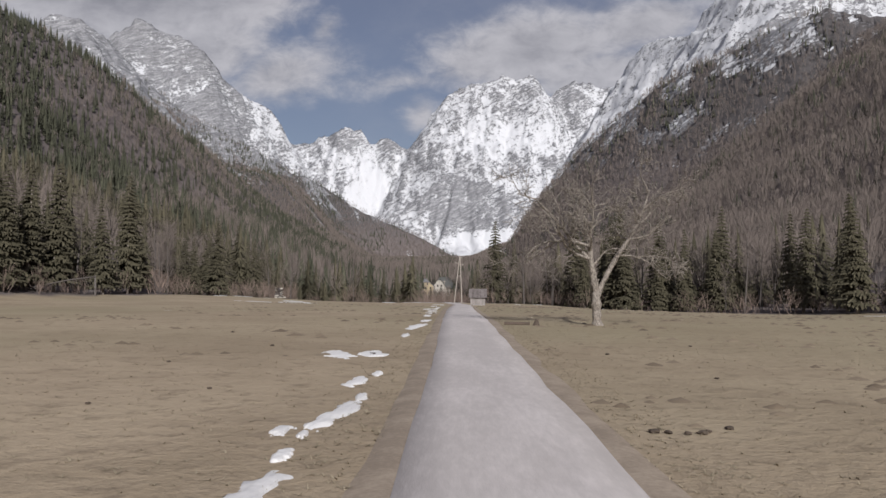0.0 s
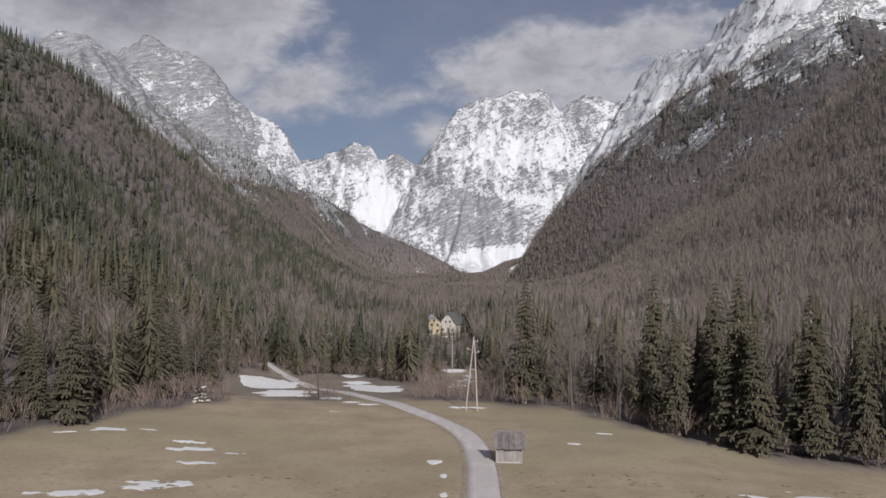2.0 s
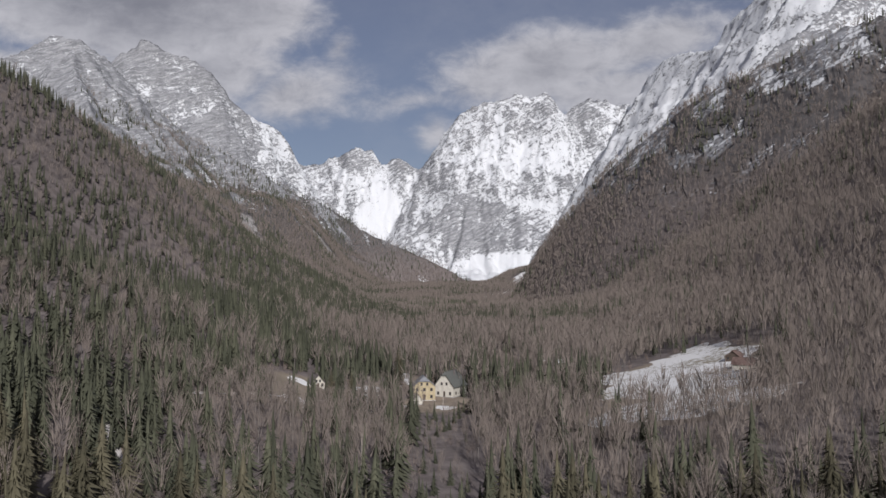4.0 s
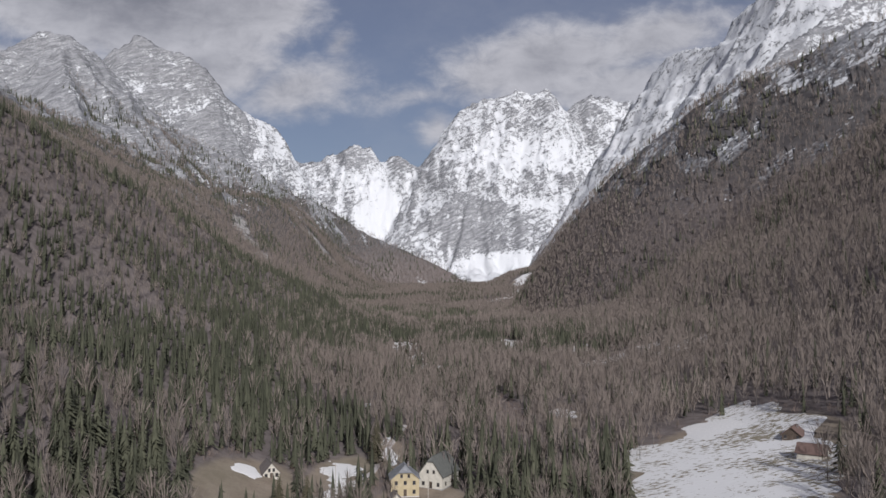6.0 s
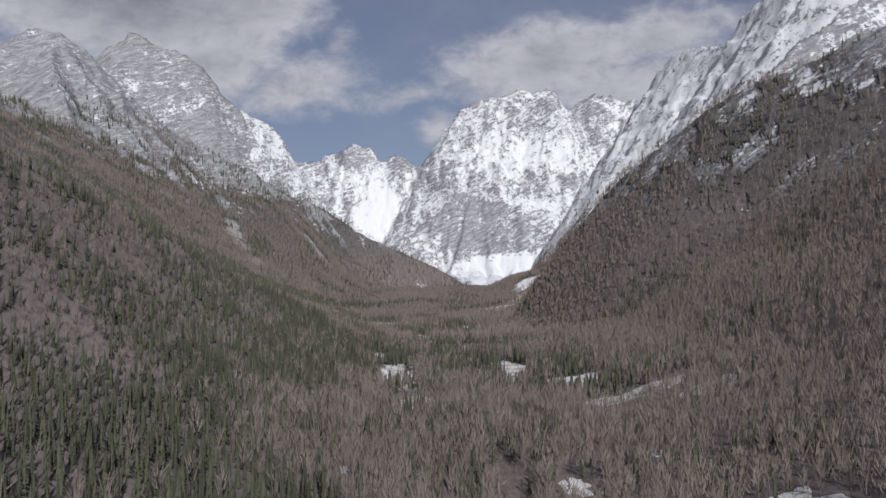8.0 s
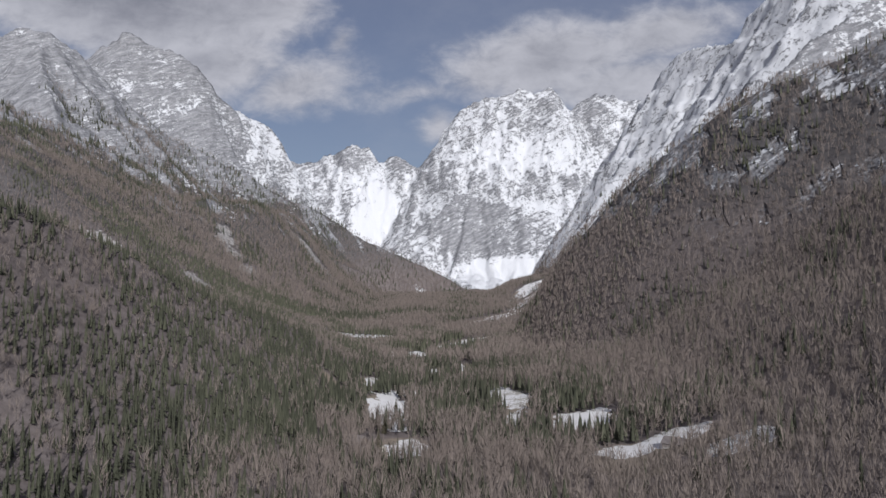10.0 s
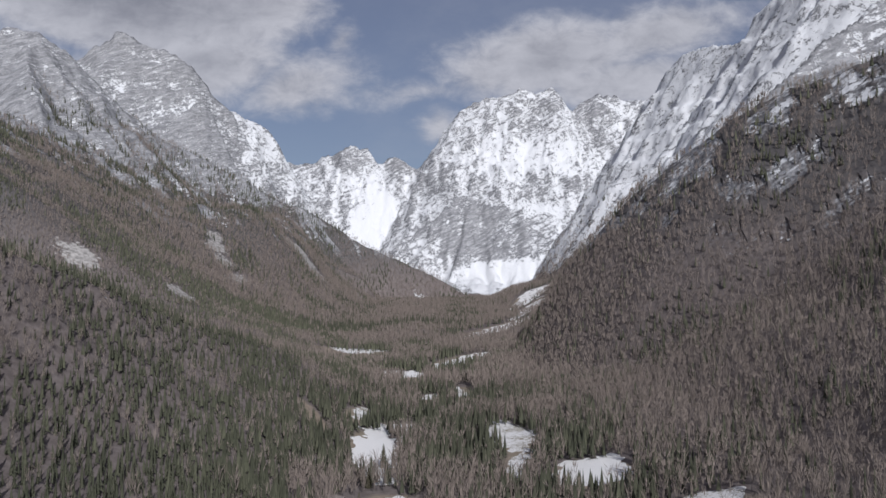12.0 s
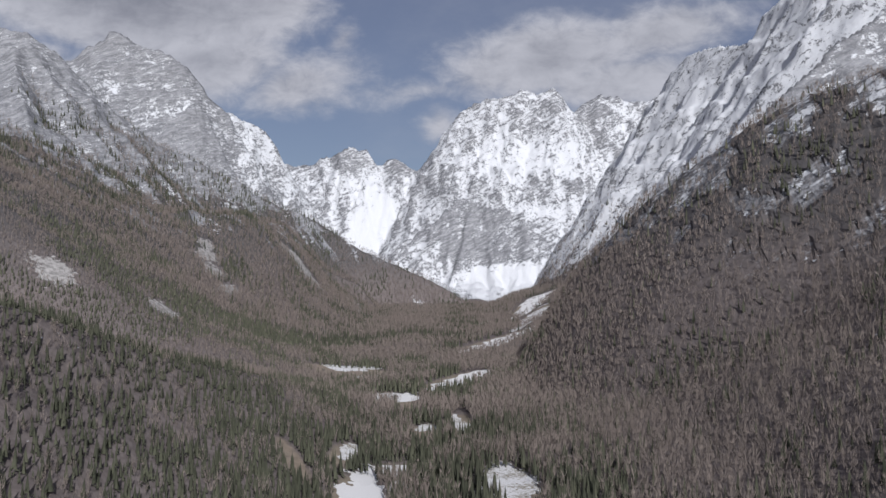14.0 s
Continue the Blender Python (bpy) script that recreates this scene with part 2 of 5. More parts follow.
def height(x, y):
    x, y = np.asarray(x, float), np.asarray(y, float)
    floor, hill, left, right, upper, far = layers(x, y)
    z = floor
    for mass, k in ((hill, 6), (left, 14), (right, 5 + 20 * smooth(y, 700, 1100)), (upper, 25), (far, 30)):
        z = blend_max(z, mass, k)
    above = z - floor
    rough = smooth(above, 90, 420)
    far_off = smooth(y, 1200, 2600)
    wx, wy = x + 60 * fbm(x, y, 260, 3, seed=17), y + 60 * fbm(x, y, 260, 3, seed=18)
    head = smooth(y, 3300, 3900)
    calm = 0.22 + 0.78 * smooth(crest_distance(x, y), 15, 150)
    z = z + calm * head * 26 * ridged(x + 25 * fbm(x, y, 90, 3, seed=51), 0.3 * y, 95, 4, 0.55, seed=52)
    z = z + calm * (1 - 0.55 * smooth(x, 250, 450) * far_off * (1 - head)) * rough * (24 + 12 * far_off + 34 * head) * ridged(wx, wy, 290, 5, 0.55, seed=2) + smooth(above, 12, 60) * 1.6 * fbm(x, y, 26, 3, seed=3)
    crag = smooth(fbm(x, y, 420, 3, seed=4), -0.25, 0.3) * smooth(above, 140, 330)
    crag = crag * (1 - 0.55 * smooth(x, 60, 160) * (1 - smooth(y, 1800, 2400)))
    z = z + calm * crag * (6 + 9 * far_off + 8 * head) * ridged(x, y, 75 + 40 * far_off, 3, 0.55, seed=5)
    z = z + smooth(above, 200, 380) * far_off * 3.6 * ridged(x + 0.4 * z, y, 36, 3, 0.6, seed=6)
    # buttresses of the upper wall, stepping back one behind the other
    wall = smooth(upper - np.maximum(np.maximum(right, floor), far), 10, 90) * smooth(crest_distance(x, y), 12, 110)
    along = 0.94 * y - 0.345 * x + 60 * fbm(x, y, 240, 3, seed=81) + 0.25 * z
    for period, deep in ((190.0, 62.0), (67.0, 7.0)):
        q = np.mod(along / period, 1.0)
        z = z + wall * deep * (np.where(q < 0.84, q / 0.84, (1 - q) / 0.16) - 0.5)
    # beds of limestone: ledges and small cliffs
    tilt = z + 0.30 * x - 0.05 * y + 75 * fbm(x, y, 330, 4, seed=14)
    bed = (1 - 0.7 * smooth(x, 0, 200) * (1 - smooth(y, 2000, 2500))) * smooth(above, 200, 420) * smooth(fbm(x, y, 350, 3, seed=15), -0.5, 0.25)
    z = z + bed * (8.0 * np.sin(tilt * 6.283 / 118) + 2.6 * np.sin(tilt * 6.283 / 47 + 1.0))
    return z


def ground_at(x, y):
    return float(height(np.array([x], float), np.array([y], float))[0])

# ---- materials ----
def material(name):
    m = bpy.data.materials.new(name)
    m.use_nodes = True
    n = Nodes(m.node_tree)
    b = m.node_tree.nodes["Principled BSDF"]
    return m, n, b


def bump(n, b, h, strength, distance):
    k = n.add("Bump", Height=h, Strength=strength, Distance=distance)
    n.put(b.inputs["Normal"], k.outputs[0])


def plain(name, low, high, rough=0.8, size=3.0, grain=0.15, metal=0.0, stretch=(1, 1, 1)):
    """A worn surface between two colours, with coarse stains, fine grain and slight relief."""
    m, n, b = material(name)
    vec = n.add("VectorMath", operation="MULTIPLY")
    n.put(vec.inputs[0], n.add("TexCoord").outputs["Object"]), n.put(vec.inputs[1], stretch)
    coarse = n.noise(vec.outputs[0], size, 3.0)
    fine = n.noise(vec.outputs[0], size * 11, 4.0, 0.65)
    f = n.math("ADD", n.math("MULTIPLY", coarse, 1 - grain), n.math("MULTIPLY", fine, grain + 0.12))
    own = n.math("MULTIPLY", n.math("SUBTRACT", n.add("ObjectInfo").outputs["Random"], 0.5), 0.25)
    n.put(b.inputs["Base Color"], n.mix(n.step(n.math("ADD", f, own), 0.3, 0.75), low, high))
    n.put(b.inputs["Roughness"], n.step(fine, 0.2, 0.8, rough - 0.1, min(1.0, rough + 0.1)))
    b.inputs["Metallic"].default_value = metal
    b.inputs["Specular IOR Level"].default_value = 0.3
    bump(n, b, fine, 0.35, 0.02)
    return m


def land_material():
    """Meadow, leaf litter, rock and snow on the ground and mountains; the cover is told by the mesh's own fields."""
    m, n, b = material("land")
    at = n.add("TexCoord").outputs["Object"]
    field = {k: n.add("Attribute", attribute_name=k).outputs["Fac"] for k in ("snow", "rock", "meadow", "scree")}
    n1, n2, n3, n4 = n.noise(at, 0.02, 6, 0.6), n.noise(at, 0.16, 6, 0.65), n.noise(at, 1.7, 5, 0.65), n.noise(at, 9.0, 4, 0.7)
    # dry winter meadow
    grass = n.mix(n.step(n.math("ADD", n2, n.math("MULTIPLY", n3, 0.35)), 0.5, 0.85), (0.330, 0.262, 0.180), (0.455, 0.363, 0.257))
    grass = n.mix(n.math("MULTIPLY", n.step(n3, 0.50, 0.68), 0.6), grass, (0.19, 0.148, 0.102))
    grass = n.mix(n.math("MULTIPLY", n.step(n4, 0.45, 0.8), 0.45), grass, (0.46, 0.38, 0.275))
    grass = n.mix(n.math("MULTIPLY", n.step(n1, 0.40, 0.60), 0.6), grass, (0.300, 0.266, 0.168))
    # forest floor: fallen leaves and brushwood
    litter = n.mix(n.step(n2, 0.35, 0.7), (0.140, 0.118, 0.111), (0.215, 0.184, 0.173))
    up = n.add("SeparateXYZ", Vector=at).outputs[2]
    litter = n.mix(n.step(n.math("ADD", up, n.math("MULTIPLY", n1, 120.0)), 190.0, 330.0), litter, n.mix(n2, (0.075, 0.069, 0.067), (0.165, 0.152, 0.15)))
    litter = n.mix(n.math("MULTIPLY", n.step(n3, 0.5, 0.75), 0.5), litter, (0.085, 0.074, 0.068))
    # limestone with ledges
    lean = n.add("VectorRotate", rotation_type="AXIS_ANGLE", Vector=at, Axis=(0, 1, 0), Angle=0.45)
    lay = n.add("VectorMath", operation="MULTIPLY")
    n.put(lay.inputs[0], lean.outputs[0]), n.put(lay.inputs[1], (0.022, 0.026, 0.085))
    ledge = n.noise(lay.outputs[0], 1.0, 8, 0.68, 0.6)
    gully = n.add("VectorMath", operation="MULTIPLY")
    n.put(gully.inputs[0], at), n.put(gully.inputs[1], (0.055, 0.045, 0.034))
    streak = n.noise(gully.outputs[0], 1.0, 8, 0.7, 0.4)
    stone = n.mix(n.step(ledge, 0.35, 0.68), (0.175, 0.176, 0.186), (0.39, 0.388, 0.398))
    stone = n.mix(n.math("MULTIPLY", n.step(streak, 0.5, 0.7), 0.45), stone, (0.155, 0.152, 0.162))
    stone = n.mix(n.math("MULTIPLY", n.step(n2, 0.48, 0.62), 0.45), stone, (0.42, 0.41, 0.405))
    scree = n.mix(n.step(n.math("ADD", n2, n.math("MULTIPLY", n3, 0.4)), 0.5, 0.9), (0.20, 0.19, 0.18), (0.46, 0.435, 0.41))
    col = n.mix(field["meadow"], litter, grass)
    col = n.mix(n.step(n.math("ADD", field["rock"], n.math("MULTIPLY", n.math("SUBTRACT", n2, 0.5), 0.9)), 0.4, 0.6), col, stone)
    broken = n.math("ADD", n.math("MULTIPLY", n.math("SUBTRACT", streak, 0.5), 2.4), n.math("MULTIPLY", n.math("SUBTRACT", n2, 0.5), 1.2))
    col = n.mix(n.math("MULTIPLY", n.step(n.math("ADD", field["scree"], broken), 0.30, 0.50), n.step(field["scree"], 0.05, 0.15)), col, scree)
    ragged = n.math("ADD", n.math("MULTIPLY", n.math("SUBTRACT", ledge, 0.5), 1.7), n.math("MULTIPLY", n.math("SUBTRACT", streak, 0.5), 0.8))
    ragged = n.math("ADD", ragged, n.math("MULTIPLY", n.math("SUBTRACT", n.noise(at, 0.12, 8, 0.75), 0.5), 1.15))
    ragged = n.math("ADD", ragged, n.math("MULTIPLY", n.math("SUBTRACT", n.noise(at, 0.20, 6, 0.75), 0.5), 1.2))
    vein = n.math("ABSOLUTE", n.math("SUBTRACT", n.noise(lean.outputs[0], 0.020, 5, 0.62, 0.8), 0.5))
    ragged = n.math("SUBTRACT", ragged, n.step(vein, 0.0, 0.055, 0.42, 0.0))
    snow = n.step(n.math("ADD", field["snow"], ragged), 0.47, 0.53)
    white = n.mix(n2, (0.63, 0.635, 0.65), (0.74, 0.74, 0.745))
    n.put(b.inputs["Base Color"], n.mix(snow, col, white))
    b.inputs["Roughness"].default_value, b.inputs["Specular IOR Level"].default_value = 0.92, 0.1
    relief = n.math("ADD", n.math("MULTIPLY", n.math("ADD", ledge, streak), n.math("MULTIPLY", n.step(field["rock"], 0.2, 0.6), n.step(snow, 0.0, 1.0, 6.5, 4.0))), n.math("ADD", n.math("MULTIPLY", n3, 0.09), n.math("MULTIPLY", n4, 0.03)))
    bump(n, b, relief, 0.8, 1.0)
    return m


def leafy(name, dark, light, rough=0.85, size=0.5, fluff=0.0):
    """Foliage or twigs: tone by tree (tint), by twig (island) and by a fine grain; fluff rounds the shading of a crown of many fine sprays."""
    m, n, b = material(name)
    if fluff:
        lift = n.add("VectorMath", operation="SCALE")
        n.put(lift.inputs[0], n.add("NewGeometry").outputs["Normal"]), n.put(lift.inputs["Scale"], 1.0 - fluff)
        bent = n.add("VectorMath", operation="ADD")
        n.put(bent.inputs[0], lift.outputs[0]), n.put(bent.inputs[1], (0.0, 0.0, fluff))
        even = n.add("VectorMath", operation="NORMALIZE")
        n.put(even.inputs[0], bent.outputs[0]), n.put(b.inputs["Normal"], even.outputs[0])
    tint = n.add("Attribute", attribute_name="tint").outputs["Fac"]
    isle = n.add("NewGeometry").outputs["Random Per Island"]
    grain = n.noise(n.add("TexCoord").outputs["Object"], size, 3.0)
    own = n.add("ObjectInfo").outputs["Random"]
    f = n.math("ADD", n.math("ADD", n.math("MULTIPLY", tint, 0.42), n.math("MULTIPLY", isle, 0.18)), n.math("ADD", n.math("MULTIPLY", grain, 0.2), n.math("MULTIPLY", own, 0.2)))
    n.put(b.inputs["Base Color"], n.mix(n.step(f, 0.15, 1.0), dark, light))
    b.inputs["Roughness"].default_value, b.inputs["Specular IOR Level"].default_value = rough, 0.2
    return m


def bark_material():
    """Furrowed dark bark with pale lichen."""
    m, n, b = material("bark")
    at = n.add("TexCoord").outputs["Object"]
    long_ = n.add("VectorMath", operation="MULTIPLY")
    n.put(long_.inputs[0], at), n.put(long_.inputs[1], (1, 1, 0.25))
    furrow = n.noise(long_.outputs[0], 22.0, 4.0, 0.6)
    lichen = n.step(n.noise(at, 8.0, 5.0, 0.7), 0.46, 0.66)
    col = n.mix(n.step(furrow, 0.35, 0.65), (0.125, 0.107, 0.090), (0.40, 0.35, 0.30))
    col = n.mix(n.math("MULTIPLY", lichen, 0.5), col, (0.40, 0.375, 0.32))
    n.put(b.inputs["Base Color"], col)
    b.inputs["Roughness"].default_value, b.inputs["Specular IOR Level"].default_value = 0.92, 0.15
    bump(n, b, n.math("ADD", furrow, n.math("MULTIPLY", lichen, 0.3)), 0.8, 0.04)
    return m


LAND = land_material()
NEEDLES = leafy("spruce_needles", (0.060, 0.063, 0.042), (0.132, 0.132, 0.088), fluff=0.45)
# unhazed copy of the spruce needles; distance haze is put into the far tone
EDGE_NEEDLES = leafy("unhazed_spruce_needles", (0.062, 0.056, 0.036), (0.146, 0.130, 0.084), size=1.5, fluff=0.3)
TWIGS = leafy("bare_twigs", (0.212, 0.174, 0.149), (0.322, 0.266, 0.230), fluff=0.7)
TRUNKS = leafy("pale_trunks", (0.12, 0.105, 0.095), (0.28, 0.253, 0.232))
BARK = bark_material()
BRUSH = leafy("brushwood", (0.155, 0.117, 0.096), (0.30, 0.228, 0.187), fluff=0.3)
SNOW = plain("old_snow", (0.69, 0.672, 0.652), (0.83, 0.81, 0.785), 0.7, 1.2, 0.3)
ASPHALT = plain("road_surface", (0.50, 0.458, 0.432), (0.69, 0.634, 0.603), 0.9, 0.9, 0.35, stretch=(1, 0.22, 1))
SHOULDER = plain("road_verge", (0.26, 0.208, 0.158), (0.43, 0.352, 0.270), 0.95, 1.5, 0.4)
BOARDS = plain("grey_boards", (0.17, 0.15, 0.14), (0.36, 0.33, 0.31), 0.85, 2.5, 0.3, stretch=(1, 1, 0.2))
SHINGLE = plain("old_roof", (0.10, 0.085, 0.080), (0.21, 0.185, 0.175), 0.85, 2.5, 0.3)
POLE_WOOD = plain("pole_wood", (0.30, 0.26, 0.22), (0.48, 0.43, 0.38), 0.85, 2.0, 0.2, stretch=(1, 1, 0.1))
STEEL = plain("steel", (0.25, 0.25, 0.26), (0.4, 0.4, 0.4), 0.4, 5.0, 0.2, 0.9)
YELLOW = plain("yellow_render", (0.42, 0.345, 0.215), (0.52, 0.435, 0.29), 0.9, 0.8, 0.2)
WHITE = plain("white_render", (0.48, 0.45, 0.385), (0.62, 0.58, 0.51), 0.9, 0.8, 0.2)
SLATE = plain("grey_roof", (0.16, 0.165, 0.175), (0.27, 0.27, 0.28), 0.6, 1.0, 0.2)
GREEN_ROOF = plain("green_grey_roof", (0.085, 0.088, 0.080), (0.14, 0.142, 0.13), 0.65, 1.0, 0.2)
RED_ROOF = plain("rust_red_roof", (0.105, 0.070, 0.060), (0.165, 0.110, 0.094), 0.8, 1.0, 0.25)
DARK_WOOD = plain("dark_wood", (0.05, 0.038, 0.03), (0.12, 0.09, 0.07), 0.8, 2.0, 0.3)
GLASS = plain("dark_pane", (0.02, 0.022, 0.025), (0.05, 0.052, 0.058), 0.12, 1.0, 0.1)
STONE = plain("grey_stone", (0.22, 0.21, 0.20), (0.50, 0.48, 0.46), 0.9, 3.0, 0.4)


# ---- mesh helpers ----
def mesh_of(name, verts, faces, mat, fields=(), flat=True):
    """A mesh from arrays; faces is an (n, 3) or (n, 4) array."""
    me = bpy.data.meshes.new(name)
    verts, faces = np.asarray(verts, np.float32), np.asarray(faces, np.int32)
    k = faces.shape[1]
    me.vertices.add(len(verts))
    me.vertices.foreach_set("co", verts.ravel())
    me.loops.add(faces.size)
    me.loops.foreach_set("vertex_index", faces.ravel())
    me.polygons.add(len(faces))
    me.polygons.foreach_set("loop_start", np.arange(0, faces.size, k, dtype=np.int32))
    if not flat:
        me.polygons.foreach_set("use_smooth", np.ones(len(faces), bool))
    me.update(calc_edges=True)
    for key, values in fields:
        me.attributes.new(key, "FLOAT", "POINT").data.foreach_set("value", np.asarray(values, np.float32))
    me.materials.append(mat)
    return me


def part(name, bm, mat, parent, label=""):
    """Links a bmesh as one mesh object under a thing or a part."""
    me = bpy.data.meshes.new(name)
    bm.to_mesh(me)
    bm.free()
    me.materials.append(mat)
    ob = new(name, me)
    ob.parent = parent
    return tagged(ob, label)


def part_mesh(name, me, parent, label=""):
    ob = new(name, me)
    ob.parent = parent
    return tagged(ob, label)


def thing(name, label, category, m=None, group="", kind=""):
    ob = new(name)
    if m is not None:
        ob.matrix_world = m
    return tagged(ob, label, category, group, kind)


def block(bm, x0, x1, y0, y1, z0, z1, bevel=0.0):
    r = bmesh.ops.create_cube(bm, size=1.0, matrix=Matrix.Translation(((x0 + x1) / 2, (y0 + y1) / 2, (z0 + z1) / 2)) @ Matrix.Diagonal((x1 - x0, y1 - y0, z1 - z0, 1)))
    if bevel:
        edges = list({e for v in r["verts"] for e in v.link_edges})
        bmesh.ops.bevel(bm, geom=edges, offset=bevel, segments=1, affect="EDGES")


def box(*a, **k):
    bm = bmesh.new()
    block(bm, *a, **k)
    return bm


def prism(points, y0, y1):
    """A solid with the outline points in x and z, from y0 to y1."""
    bm = bmesh.new()
    a = [bm.verts.new((x, y0, z)) for x, z in points]
    b = [bm.verts.new((x, y1, z)) for x, z in points]
    bm.faces.new(a), bm.faces.new(b[::-1])
    for i in range(len(a)):
        j = (i + 1) % len(a)
        bm.faces.new((a[j], a[i], b[i], b[j]))
    bmesh.ops.recalc_face_normals(bm, faces=bm.faces)
    return bm


def tube(points, radii, sides=5):
    """Vertices and triangles of a bent, tapered round bar."""
    points = np.asarray(points, float)
    n = len(points)
    out, tri = [], []
    for i in range(n):
        d = points[min(i + 1, n - 1)] - points[max(i - 1, 0)]
        d = d / (np.linalg.norm(d) + 1e-9)
        a = np.cross(d, (0.31, 0.77, 0.55) if abs(d[2]) > 0.5 else (0, 0, 1))
        a = a / (np.linalg.norm(a) + 1e-9)
        b = np.cross(d, a)
        for k in range(sides):
            t = 2 * math.pi * k / sides
            out.append(points[i] + radii[i] * (math.cos(t) * a + math.sin(t) * b))
    for i in range(n - 1):
        for k in range(sides):
            p, q = i * sides + k, i * sides + (k + 1) % sides
            tri += [(p, q, q + sides), (p, q + sides, p + sides)]
    tri += [((n - 1) * sides, (n - 1) * sides + k, (n - 1) * sides + k + 1) for k in range(1, sides - 1)]
    return out, tri


class Soup:
    """Gathers tubes and blades into one set of triangles."""

    def __init__(self):
        self.v, self.f = [], []

    def add(self, v, f):
        o = len(self.v)
        self.v += [tuple(p) for p in v]
        self.f += [(a + o, b + o, c + o) for a, b, c in f]

    def arrays(self):
        return np.array(self.v, np.float32), np.array(self.f, np.int32)


# ---- ground and mountains ----
def cleared(x, y):
    """How open the land is: 1 on meadow, road and clearings, 0 in the woods."""
    x, y = np.asarray(x, float), np.asarray(y, float)
    edge = 2.5 * fbm(x, y, 18, 3, seed=6)
    wl = np.interp(y, (-400, 60, 95, 110, 130, 150, 160, 170, 240), (-75, -60, -50, -45, -39, -35, -30, -28, -28))
    wr = np.interp(y, (-400, 60, 95, 118, 126, 132, 150, 158, 166, 240), (90, 72, 56, 46, 36, 28, 17, 11, -2, -2))
    inside = np.minimum(x - wl, wr - x) + edge
    inside = np.where(y > 165, -9, inside)
    d = inside
    for cx, cy, rx, ry, turn in CLEARINGS:
        rx, ry = (1.25 * rx, 1.15 * ry) if 700 < cy < 1700 else (rx, ry)
        c, s = math.cos(radians(turn)), math.sin(radians(turn))
        ux, uy = (x - cx) * c + (y - cy) * s, -(x - cx) * s + (y - cy) * c
        d = np.maximum(d, (1 - np.hypot(ux / rx, uy / ry)) * min(rx, ry) + 0.6 * edge)
    d = np.maximum(d, np.interp(y, (215, 245), (6.0, 1.6)) - road_distance(x, y) + 0.4 * edge)
    return smooth(d, -1.0, 1.5)


def rock_bands(x, y, z):
    """Bare limestone ribs and outcrops on the wooded mountainsides."""
    rib = fbm(x + 0.5 * z, 0.7 * y, 58, 4, 0.6, seed=23)
    rib = rib + 0.14 * np.exp(-((x - 300) / 60) ** 2 - ((y - 1370) / 120) ** 2) - 0.12 * np.exp(-((x - 370) / 70) ** 2 - ((y - 1090) / 120) ** 2)
    rib = np.where(x > 0, smooth(rib, 0.00 - 0.14 * smooth(z, 220, 400), 0.30), smooth(rib, 0.12, 0.42))
    return rib * np.where(x > 0, smooth(z, 90, 230) * smooth(y, 800, 1150), 0.8 * smooth(z, 140, 320) * smooth(y, 1450, 1900))


SCARS = ((-558, 2168, 18, 28), (-532, 2092, 22, 48), (-490, 2019, 20, 44), (-440, 1960, 13, 55), (-470, 2650, 34, 40), (-428, 2600, 32, 40), (-392, 2560, 30, 40), (-300, 2800, 24, 40), (-283, 2700, 16, 36), (-264, 2610, 14, 36), (-505, 1414, 26, 24), (-402, 1520, 20, 26), (-222, 2450, 10, 24))
ROAD = ((-1.0, -260), (-0.9, -60), (-0.45, 12), (-0.1, 40), (0.3, 70), (1.3, 105), (1.75, 120), (1.3, 131), (-0.9, 141), (-5.0, 152), (-15.5, 179), (-26, 201), (-40, 234), (-56, 255), (-74, 288), (-76, 330), (-62, 375), (-38, 415), (-24, 450), (-22, 490), (-18, 540))
NEAR_GLADES = ((-25, 200, 19, 34, 20), (-30, 190, 11, 30, 6), (-14, 245, 6, 10, 0), (1, 225, 5, 32, -4), (-33, 440, 12, 38, 0), (-56, 408, 14, 34, 0), (-5, 415, 17, 22, 0), (91, 436, 27, 70, -23), (86, 392, 19, 18, 0), (68, 366, 32, 27, 0), (108, 738, 17, 36, 0), (119, 432, 12, 36, -15), (57, 548, 9, 24, 0), (-20, 480, 7, 30, 10), (-47, 950, 15, 70, 8), (-30, 1045, 17, 20, 0), (-26, 793, 21, 36, 0), (98, 860, 22, 34, 0), (135, 742, 21, 19, -10))
VALLEY_GLADES = ((57, 985, 15, 46, 8), (56, 900, 9, 44, -6), (-103, 1000, 8, 36, 25), (-75, 1070, 9, 40, 0), (-60, 1385, 26, 40, 30), (-150, 1590, 52, 44, 0), (15, 1520, 26, 90, -22), (22, 1225, 9, 60, 0), (-14, 1190, 12, 36, 0), (94, 1965, 34, 175, -26), (205, 2330, 40, 130, -16), (230, 2600, 44, 190, -20), (-40, 1310, 10, 40, 0))
CLEARINGS = NEAR_GLADES + VALLEY_GLADES


def road_points(step=2.0):
    p = np.array(ROAD, float)
    s = np.r_[0, np.cumsum(np.hypot(*np.diff(p, axis=0).T))]
    t = np.arange(0, s[-1], step)
    x, y = np.interp(t, s, p[:, 0]), np.interp(t, s, p[:, 1])
    k = np.hanning(9) / np.hanning(9).sum()
    pad = lambda a: np.r_[np.full(4, a[0]), a, np.full(4, a[-1])]
    return np.convolve(pad(x), k, "valid"), np.convolve(pad(y), k, "valid")


_RX, _RY = road_points()


